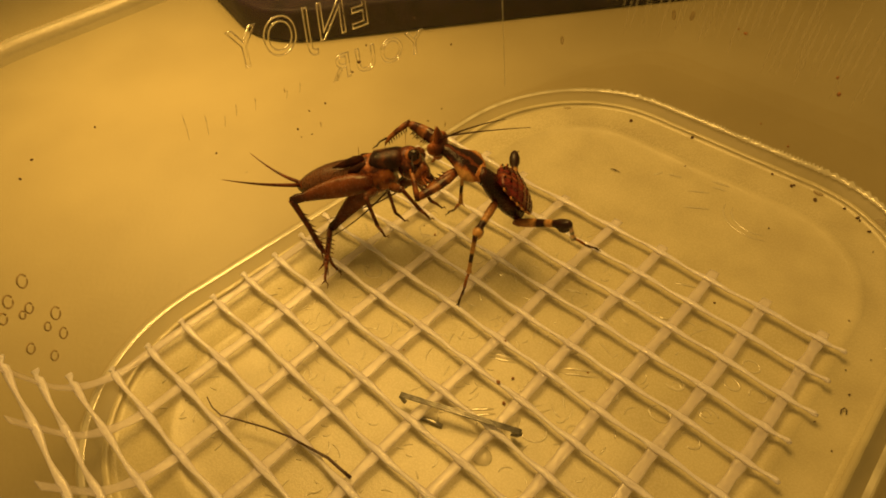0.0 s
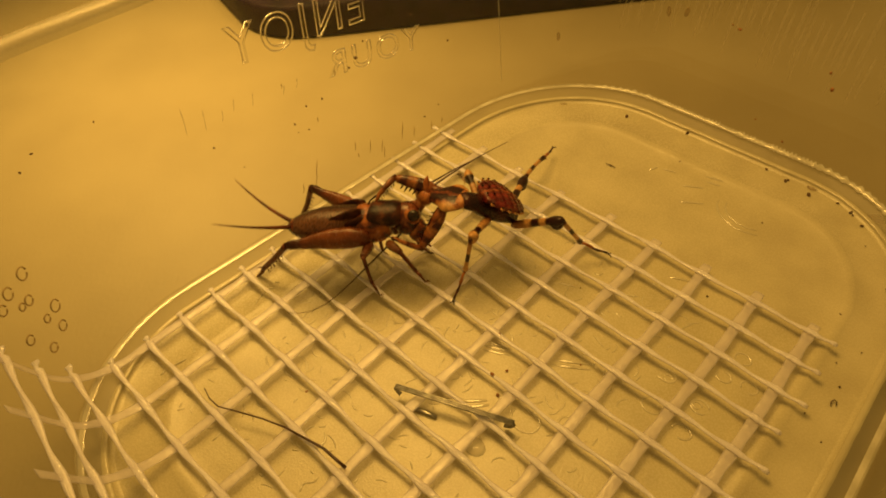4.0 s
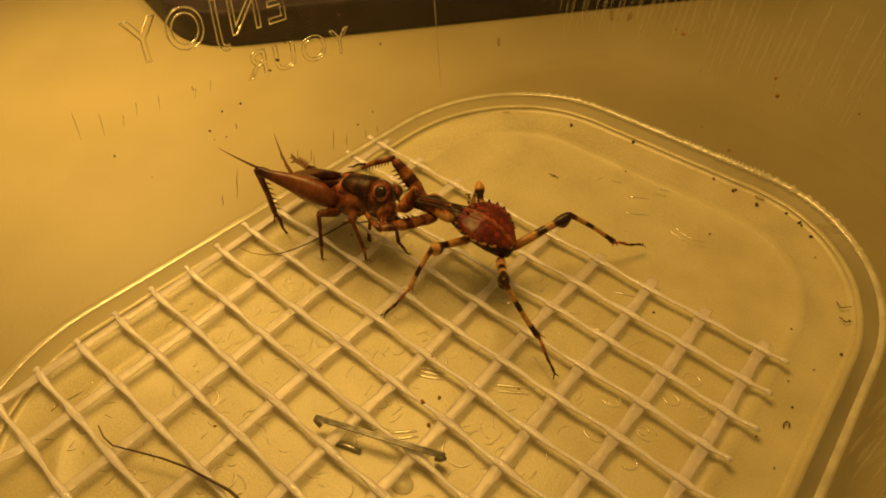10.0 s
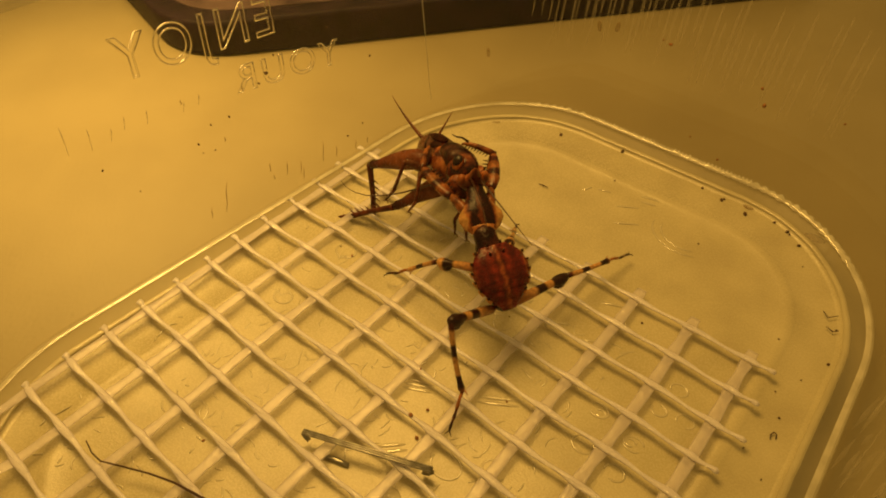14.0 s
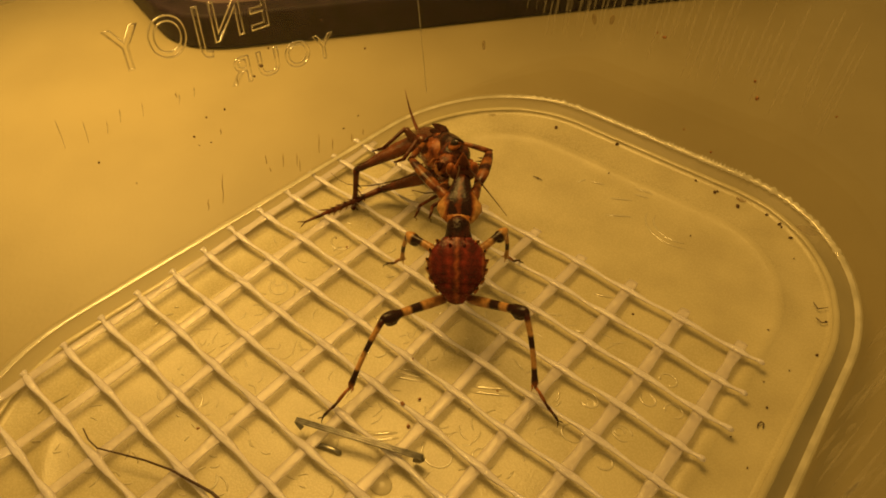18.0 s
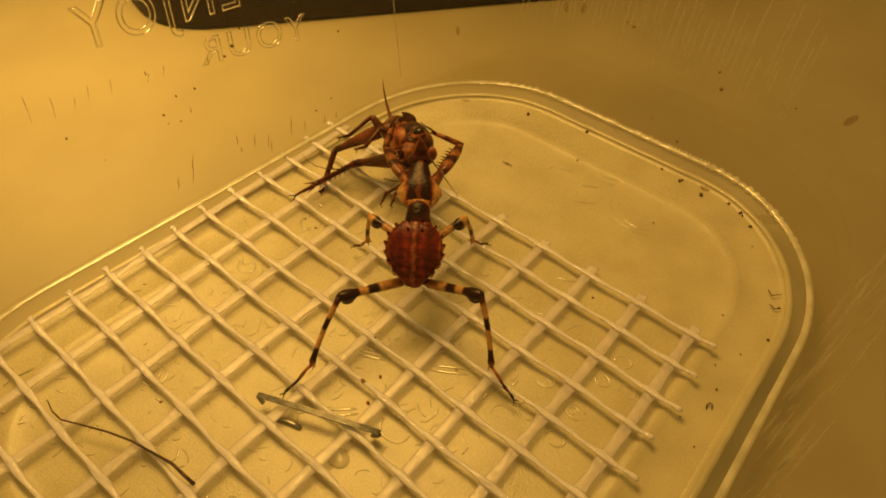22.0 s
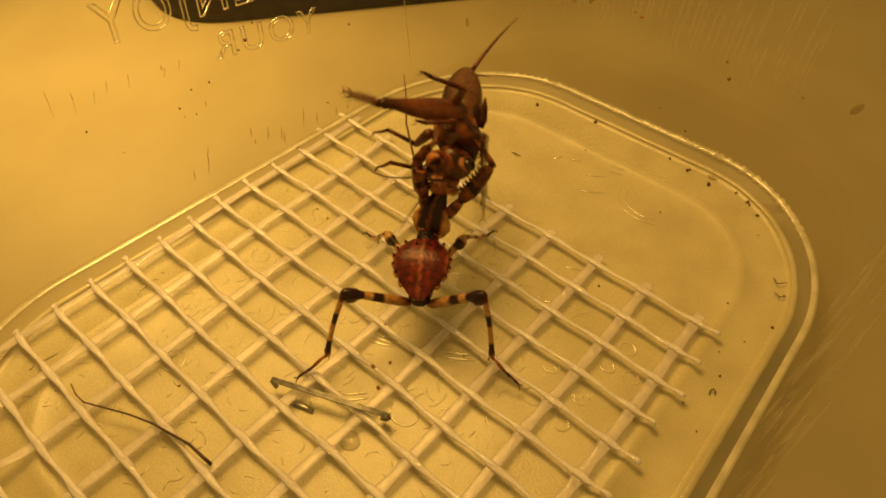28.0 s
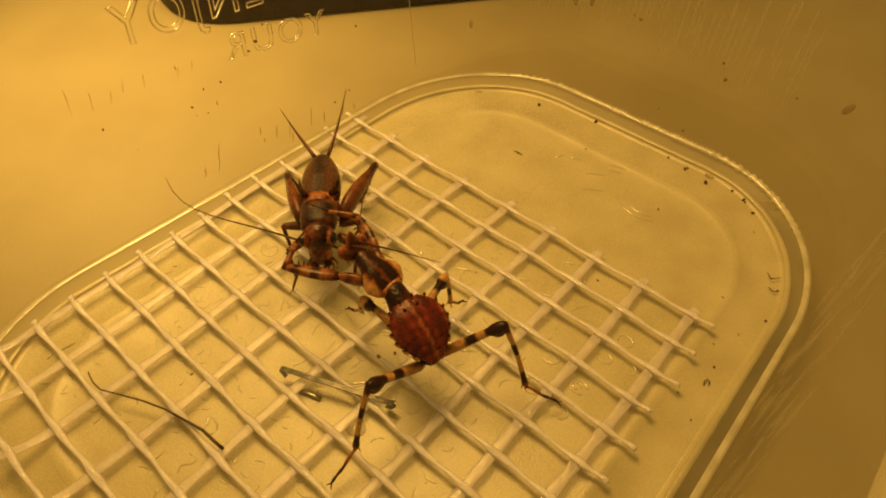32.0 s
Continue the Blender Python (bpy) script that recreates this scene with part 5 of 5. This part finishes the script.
    key(14, H=(3.4, 2.73, 0.48), N=(2.84, 3.05, 1.04), D=(2.4, 3.41, 1.33), LM=(1.8, 2.58, 0.04), RM=(2.53, 4.16, 0.1), LH=(3.66, 1.5, 0.04), RH=(3.84, 4.64, 0.04), EL=(1.55, 3.38, 1.18), TL=(1.49, 3.75, 1.22), ER=(2.25, 3.99, 1.2), TR=(1.85, 3.81, 1.32), T=(0.91, 4.3, 0.55), K=(2.13, 3.61, 1.13), KR=(0.72, 3.44, 0.61), AR=(0.81, 3.34, 0.06), KL=(1.24, 3.28, 0.29), AL=(0.83, 3.12, 0.06), W=(0.22, 2.98, 0.3), U=(0.25, 0.59, 0.77))
    key(14.5, H=(3.25, 2.52, 0.5), N=(2.75, 2.97, 1.12), D=(2.35, 3.37, 1.38), LM=(1.81, 2.64, 0.04), RM=(3.02, 3.65, 0.04), LH=(3.63, 1.51, 0.04), RH=(4.45, 2.26, 0.04), EL=(1.76, 3.2, 1.3), TL=(1.65, 3.62, 1.28), ER=(2.3, 4, 1.2), TR=(1.94, 3.81, 1.28), T=(0.72, 4.51, 0.32), K=(1.88, 3.79, 0.96), KR=(0.83, 3.36, 0.55), AR=(0.7, 3.23, 0.06), KL=(0.97, 3.54, 0.15), AL=(0.75, 3.13, 0.06), W=(0.19, 3.09, 0.25), U=(0.49, 0.78, 0.38))
    key(16.5, H=(3.16, 2.42, 0.5), N=(2.74, 2.92, 1.1), D=(2.34, 3.38, 1.38), LM=(1.84, 2.65, 0.04), RM=(3.02, 3.65, 0.04), LH=(2.76, 0.79, 0.04), RH=(4.53, 2.22, 0.04), EL=(1.76, 3.2, 1.3), TL=(1.65, 3.62, 1.28), ER=(2.3, 4, 1.2), TR=(1.94, 3.81, 1.28), T=(0.72, 4.51, 0.32), K=(1.87, 3.8, 0.96), KR=(0.83, 3.36, 0.55), AR=(0.7, 3.23, 0.06), KL=(0.97, 3.54, 0.15), AL=(0.75, 3.13, 0.06), W=(0.19, 3.09, 0.25), U=(0.49, 0.78, 0.39))
    key(19, H=(3.09, 2.4, 0.5), N=(2.72, 2.92, 1.1), D=(2.41, 3.45, 1.38), LM=(1.83, 2.61, 0.04), RM=(3.06, 3.68, 0.04), LH=(2.76, 0.77, 0.04), RH=(4.55, 2.2, 0.04), EL=(1.87, 3.18, 1.28), TL=(1.77, 3.55, 1.28), ER=(2.35, 3.94, 1.18), TR=(2.03, 3.75, 1.25), T=(0.71, 4.44, 0.28), K=(1.94, 3.88, 0.96), KR=(0.86, 3.26, 0.65), AR=(0.72, 3.14, 0.06), KL=(0.98, 3.57, 0.15), AL=(0.7, 3.1, 0.06), W=(0.31, 3.09, 0.25), U=(0.48, 0.79, 0.38))
    key(23, H=(3.13, 2.31, 0.5), N=(2.73, 2.86, 1.12), D=(2.35, 3.28, 1.38), LM=(1.86, 2.62, 0.04), RM=(3.07, 3.7, 0.04), LH=(2.77, 0.77, 0.04), RH=(4.55, 2.21, 0.04), EL=(1.88, 3.28, 1.16), TL=(1.66, 3.56, 1.2), ER=(2.5, 3.86, 1.14), TR=(2.15, 3.73, 1.26), T=(0.8, 4.43, 0.26), K=(1.92, 3.71, 0.94), KR=(0.65, 3.56, 0.33), AR=(0.65, 3.26, 0.06), KL=(0.87, 3.74, 0.15), AL=(0.83, 3, 0.24), W=(0.28, 3.14, 0.25), U=(0.47, 0.79, 0.39))
    key(27.9, H=(3.13, 2.31, 0.5), N=(2.73, 2.86, 1.12), D=(2.35, 3.28, 1.38), LM=(1.86, 2.62, 0.04), RM=(3.07, 3.7, 0.04), LH=(2.77, 0.77, 0.04), RH=(4.55, 2.21, 0.04), EL=(1.88, 3.28, 1.16), TL=(1.66, 3.56, 1.2), ER=(2.43, 3.77, 1.12), TR=(2.07, 3.64, 1.25), T=(0.8, 4.44, 0.26), K=(1.92, 3.71, 0.94), KR=(0.65, 3.56, 0.33), AR=(0.65, 3.26, 0.06), KL=(0.87, 3.74, 0.15), AL=(0.83, 3, 0.24), W=(0.28, 3.14, 0.25), U=(0.46, 0.81, 0.37))
    key(28, H=(3.34, 2.03, 0.5), N=(2.87, 2.71, 0.71), D=(2.78, 3.12, 1.21), LM=(1.83, 2.66, 0.04), RM=(3.02, 3.71, 0.04), LH=(2.77, 0.78, 0.04), RH=(4.54, 2.2, 0.04), EL=(2.68, 2.79, 1.64), TL=(2.81, 2.98, 1.82), ER=(3.31, 3.32, 1.61), TR=(3, 3.29, 1.78), T=(2.16, 4.21, 1.73), K=(3.01, 3.02, 1.59), KR=(2.45, 2.71, 2.25), AR=(1.73, 2.83, 1.98), KL=(3.46, 3.09, 2.15), AL=(3.33, 3.11, 1.42), W=(0.28, 3.14, 0.25), U=(0.22, 0.88, -0.43))
    key(28.2, H=(3.4, 2.05, 0.5), N=(2.98, 2.58, 1.06), D=(2.65, 2.93, 1.45), LM=(1.76, 2.65, 0.04), RM=(3.03, 3.71, 0.04), LH=(2.77, 0.78, 0.04), RH=(4.54, 2.2, 0.04), EL=(2.05, 2.94, 1.29), TL=(1.95, 3.31, 1.28), ER=(2.55, 3.77, 1.2), TR=(2.19, 3.66, 1.22), T=(1.1, 4.14, 0.46), K=(2.18, 3.29, 1.03), KR=(1.33, 3.04, 0.39), AR=(1.71, 2.76, -0.03), KL=(2.41, 2.81, 0.93), AL=(2.29, 2.86, 0.2), W=(0.77, 1.88, 0.97), U=(0.36, 0.79, 0.48))
    key(29, H=(3.4, 2.05, 0.5), N=(2.98, 2.58, 1.06), D=(2.65, 2.93, 1.45), LM=(1.76, 2.65, 0.04), RM=(3.03, 3.71, 0.04), LH=(2.77, 0.78, 0.04), RH=(4.54, 2.2, 0.04), EL=(2.05, 2.94, 1.29), TL=(1.95, 3.31, 1.28), ER=(2.55, 3.77, 1.2), TR=(2.19, 3.66, 1.22), T=(1.1, 4.14, 0.46), K=(2.18, 3.29, 1.03), KR=(1.31, 3.03, 0.4), AR=(1.7, 2.75, -0.02), KL=(2.41, 2.81, 0.93), AL=(2.29, 2.86, 0.2), W=(0.75, 1.87, 0.98), U=(0.34, 0.78, 0.52))
    key(29.2, H=(3.64, 2.1, 0.5), N=(3.23, 2.64, 1.01), D=(2.97, 3.01, 1.46), LM=(2.53, 1.6, 0.04), RM=(3.02, 3.65, 0.04), LH=(2.78, 0.77, 0.04), RH=(5.07, 2.14, 0.04), EL=(2.36, 3.01, 1.32), TL=(2.26, 3.38, 1.31), ER=(2.88, 3.65, 1.3), TR=(2.51, 3.51, 1.44), T=(1.56, 3.99, 0.8), K=(2.51, 3.47, 1.1), KR=(2.01, 2.88, 1.57), AR=(1.45, 3.02, 0.68), KL=(2.74, 2.87, 1.19), AL=(2.48, 2.82, 0.48), W=(0.84, 1.74, 0.98), U=(0.53, 0.78, 0.32))
    key(29.42, H=(3.64, 2.1, 0.5), N=(3.23, 2.64, 1.01), D=(2.97, 3.01, 1.46), LM=(2.53, 1.6, 0.04), RM=(3.02, 3.65, 0.04), LH=(2.78, 0.77, 0.04), RH=(5.07, 2.14, 0.04), EL=(2.36, 3.01, 1.32), TL=(2.26, 3.38, 1.31), ER=(2.88, 3.65, 1.3), TR=(2.51, 3.51, 1.44), T=(1.56, 3.99, 0.8), K=(2.51, 3.47, 1.1), KR=(2.01, 2.88, 1.57), AR=(1.45, 3.02, 0.68), KL=(2.74, 2.87, 1.19), AL=(2.48, 2.82, 0.48), W=(0.84, 1.74, 0.99), U=(0.53, 0.78, 0.32))
    key(29.5, H=(3.61, 1.73, 0.5), N=(3.23, 2.33, 1.04), D=(2.9, 2.79, 1.28), LM=(2.54, 1.59, 0.04), RM=(3.28, 3.34, 0.04), LH=(2.76, 0.78, 0.04), RH=(5.03, 2.17, 0.04), EL=(2.76, 2.48, 1.8), TL=(2.61, 2.83, 1.74), ER=(3.18, 3.3, 1.3), TR=(2.86, 3.39, 1.58), T=(2.82, 4.48, 1.46), K=(2.81, 2.97, 1.5), KR=(2.47, 4.38, 1.65), AR=(2.52, 3.64, 1.58), KL=(3.43, 2.76, 1.77), AL=(3.36, 3.25, 1.18), W=(1.33, 1.51, 1.45), U=(1, -0.03, 0.02))
    key(30, H=(3.68, 1.57, 0.5), N=(3.25, 2.11, 1.02), D=(3, 2.5, 1.44), LM=(2.54, 1.56, 0.04), RM=(3.42, 2.74, 0.04), LH=(3.89, 0.19, 0.04), RH=(5.04, 2.17, 0.04), EL=(2.4, 2.64, 1.44), TL=(2.29, 3, 1.4), ER=(3.07, 2.87, 1), TR=(2.89, 3.17, 1.36), T=(2.66, 4.38, 1.04), K=(2.74, 2.81, 1.23), KR=(3.03, 3.07, 2.07), AR=(2.59, 3.3, 1.48), KL=(3.42, 2.84, 1.53), AL=(3.39, 3.08, 0.84), W=(1.2, 1.55, 1.36), U=(0.97, -0.1, 0.2))
    key(30.1, H=(3.73, 1.52, 0.5), N=(3.51, 1.85, 1.25), D=(3.23, 2.27, 1.71), LM=(2.54, 1.56, 0.04), RM=(3.42, 2.74, 0.04), LH=(3.89, 0.19, 0.04), RH=(5.04, 2.17, 0.04), EL=(2.64, 2.41, 1.64), TL=(2.53, 2.77, 1.56), ER=(3.2, 2.83, 1.2), TR=(3.04, 3.06, 1.5), T=(2.6, 4.22, 1.64), K=(2.89, 2.76, 1.6), KR=(2.13, 3.93, 1.67), AR=(2.27, 3.22, 1.72), KL=(3.55, 2.71, 1.89), AL=(3.4, 2.81, 1.18), W=(1.48, 1.43, 1.61), U=(0.97, -0.1, 0.2))
    key(30.2, H=(3.73, 1.53, 0.5), N=(3.28, 2.07, 1), D=(3.03, 2.46, 1.42), LM=(2.54, 1.56, 0.04), RM=(3.42, 2.74, 0.04), LH=(3.89, 0.19, 0.04), RH=(5.04, 2.17, 0.04), EL=(2.43, 2.58, 1.4), TL=(2.33, 2.94, 1.36), ER=(3.11, 2.8, 1), TR=(2.93, 3.09, 1.34), T=(2.63, 4.4, 1), K=(2.7, 2.81, 1.13), KR=(2.98, 3.1, 1.99), AR=(2.54, 3.37, 1.38), KL=(3.41, 2.87, 1.47), AL=(3.36, 3.13, 0.78), W=(1.14, 1.58, 1.3), U=(0.97, -0.1, 0.2))
    key(30.4, H=(3.86, 1.41, 0.5), N=(3.27, 1.88, 1.04), D=(2.78, 2.2, 1.26), LM=(2.53, 1.59, 0.04), RM=(3.42, 2.7, 0.04), LH=(3.88, 0.19, 0.04), RH=(5.03, 2.18, 0.04), EL=(2.23, 2.13, 0.96), TL=(2.16, 2.51, 0.92), ER=(2.97, 2.43, 0.6), TR=(2.68, 2.81, 1.02), T=(2.29, 3.97, 0.42), K=(2.46, 2.55, 0.9), KR=(2.56, 2.85, 1.69), AR=(2.52, 3.29, 1.08), KL=(2.92, 3.84, 0.61), AL=(2.79, 4.41, 0.16), W=(1.02, 1.64, 1.2), U=(0.21, -0.04, 0.98))
    key(30.6, H=(3.88, 1.43, 0.5), N=(3.24, 1.83, 1.02), D=(2.69, 2.01, 1.25), LM=(2.53, 1.59, 0.04), RM=(3.42, 2.7, 0.04), LH=(3.88, 0.19, 0.04), RH=(5.03, 2.18, 0.04), EL=(2.2, 1.81, 0.92), TL=(2.03, 2.14, 0.82), ER=(2.69, 2.49, 0.7), TR=(2.37, 2.63, 1.01), T=(1.59, 4.12, 0.98), K=(2.15, 2.28, 0.85), KR=(1.36, 3.65, 1.05), AR=(1.23, 4.03, 0.44), KL=(2.25, 3.8, 0.75), AL=(1.97, 4.22, 0.22), W=(0.99, 1.66, 1.17), U=(0.14, -0.05, 0.99))
    key(30.8, H=(3.9, 1.45, 0.5), N=(3.22, 1.77, 1.01), D=(2.6, 1.8, 1.23), LM=(2.54, 1.6, 0.04), RM=(3.43, 2.58, 0.04), LH=(3.88, 0.18, 0.04), RH=(5.02, 2.18, 0.04), EL=(2.22, 1.4, 0.94), TL=(1.99, 1.7, 0.86), ER=(2.38, 2.39, 1.05), TR=(2.11, 2.2, 1.09), T=(1, 3.19, 0.45), K=(2.07, 2.1, 0.65), KR=(0.68, 2.59, 0.63), AR=(0.38, 3.16, 0.26), KL=(2.24, 2.66, 1.35), AL=(1.15, 3.39, 0.68), W=(0.99, 1.5, 1.19), U=(0.08, -0.05, 1))
    key(31, H=(3.94, 1.52, 0.5), N=(3.26, 1.81, 0.99), D=(2.67, 1.82, 1.19), LM=(2.54, 1.6, 0.04), RM=(3.43, 2.58, 0.04), LH=(3.88, 0.18, 0.04), RH=(5.02, 2.18, 0.04), EL=(2.23, 1.45, 0.96), TL=(2, 1.74, 0.88), ER=(2.4, 2.38, 1.07), TR=(2.13, 2.19, 1.11), T=(1.07, 3.16, 0.36), K=(2.11, 2.09, 0.66), KR=(0.77, 2.64, 0.61), AR=(0.32, 3.15, 0.28), KL=(1.68, 3.41, 0.57), AL=(1.1, 3.78, 0.3), W=(1.02, 1.49, 1.22), U=(0.08, -0.05, 1))
    key(32, H=(4.01, 1.51, 0.5), N=(3.27, 1.68, 0.97), D=(2.68, 1.66, 1.23), LM=(2.54, 1.6, 0.04), RM=(3.48, 2.55, 0.04), LH=(3.93, 0.11, 0.04), RH=(5.04, 2.2, 0.04), EL=(2.34, 1.09, 1.1), TL=(2.17, 1.42, 1.12), ER=(2.4, 2.04, 1.13), TR=(2.13, 1.86, 1.17), T=(0.75, 2.91, 0.7), K=(2.03, 1.75, 0.77), KR=(0.67, 2.33, 0.51), AR=(0.88, 2.45, 0.06), KL=(1.51, 3.07, 0.61), AL=(1.32, 2.96, 0.06), W=(1.12, 1.25, 1), U=(0.07, -0.04, 1))


def at_time(t):
    """All places at t, gliding from key to key."""
    for (ta, a), (tb, b) in zip(STANCES, STANCES[1:]):
        if t <= tb:
            f = (t - ta) / (tb - ta)
            return {k: a[k].lerp(b[k], f) for k in a}
    return STANCES[-1][1]


def bone(p, q, up):
    """A pose at p whose y axis points at q and whose z axis leans to up."""
    y = (q - p).normalized()
    x = y.cross(up)
    x = x.normalized() if x.length > 1e-6 else y.orthogonal().normalized()
    z = x.cross(y)
    return Matrix(((x.x, y.x, z.x, p.x), (x.y, y.y, z.y, p.y), (x.z, y.z, z.z, p.z), (0, 0, 0, 1)))


def bend(hip, foot, a, b, pole):
    """The knee of a two-bone leg."""
    d = foot - hip
    n = min(d.length, (a + b) * 0.995)
    u = d.normalized()
    s = (a * a - b * b + n * n) / (2 * n)
    h = math.sqrt(max(0.0, a * a - s * s))
    side = (pole - u * pole.dot(u)).normalized()
    return hip + u * s + side * h


def stance(t):
    """The poses of both animals and of their moving parts, in centimetres."""
    p = at_time(t)
    out = {}
    Z = Vector((0, 0, 1))
    d = (p["N"] - p["H"])
    root = bone(p["H"] + d.normalized() * (d.length - 0.85) * 0.5, p["N"] + d, Z)
    inv = root.inverted()
    out[mantis] = root
    neck = root @ Vector((0, 0.85, 0))
    pro = bone(neck, p["D"], Z)
    out[pronotum] = inv @ pro
    out[mhead] = inv @ bone(neck + (p["D"] - neck).normalized() * 0.56, p["K"] + (p["D"] - neck) * 0.25 + Z * 0.22, Z - (p["K"] - p["D"]) * 0.8)
    for k, (fem, shin, foot) in legs.items():
        sd = -1 if k[0] == "L" else 1
        a, b = HIND if k[1] == "H" else MID
        hip = root @ Vector(HIPS[k])
        toe = p[k]
        out_dir = (root.to_3x3() @ Vector((sd, -0.10 if k[1] == "H" else 0.5, 0)))
        ankle = toe + (hip - toe).normalized() * 0.36 + Vector((0, 0, 0.05))
        knee = bend(hip, ankle, a, b, (Z * 1.35 + out_dir * 0.85) if k[1] == "H" else (Z * 2.0 + out_dir * 0.45))
        ank = knee + (ankle - knee).normalized() * b
        out[fem], out[shin] = inv @ bone(hip, knee, Z), inv @ bone(knee, ank, out_dir)
        out[foot] = inv @ bone(ank, toe, Z)
    crk = bone(p["K"] - (p["K"] - p["T"]).normalized() * 1.47, p["K"], p["U"])
    cinv = crk.inverted()
    out[cricket] = crk
    for k, (upper, arm, shin) in arms.items():
        sd = -1 if k == "L" else 1
        sh = pro @ Vector((sd * 0.12, 0.24, -0.05))
        el = sh + (p["E" + k] - sh).normalized() * min(0.84, (p["E" + k] - sh).length)
        mid = el + (sh - el).normalized() * 0.54
        grip = crk @ Vector((0, 1.2, 0))
        out[upper] = inv @ bone(sh, el, Z)
        out[arm] = inv @ bone(mid, el, (mid + el) / 2 - grip)
        out[shin] = inv @ bone(el, p["T" + k], (el + p["T" + k]) / 2 - grip)
    base = crk @ Vector((0.0, 1.58, -0.02))
    out[feeler] = cinv @ bone(base, p["W"], Z)
    for k, (fem, shin) in thighs.items():
        sd = -1 if k == "L" else 1
        hip = crk @ Vector((sd * 0.25, 0.98, -0.12))
        kn = hip + (p["K" + k] - hip).normalized() * 0.95
        up = crk.to_3x3() @ Vector((0, 0, 1))
        out[fem] = cinv @ bone(hip, kn, up)
        out[shin] = cinv @ bone(kn, p["A" + k], (kn - hip) * -1 + up * 0.2)
    return out


def metres(m):
    m = m.copy()
    m.translation *= CM
    return m


def motions():
    write_keys()
    times = []
    for (ta, a), (tb, b) in zip(STANCES, STANCES[1:]):
        still = all((a[k] - b[k]).length < 1e-6 for k in a)
        n = 1 if still else max(2, round((tb - ta) / 0.25)) if tb - ta < 2 else 4
        times += [ta + (tb - ta) * i / n for i in range(n)]
    times.append(STANCES[-1][0])
    poses = [(t, stance(t)) for t in times]
    for ob in poses[0][1]:
        walk(ob, [(t, metres(p[ob])) for t, p in poses])


motions()
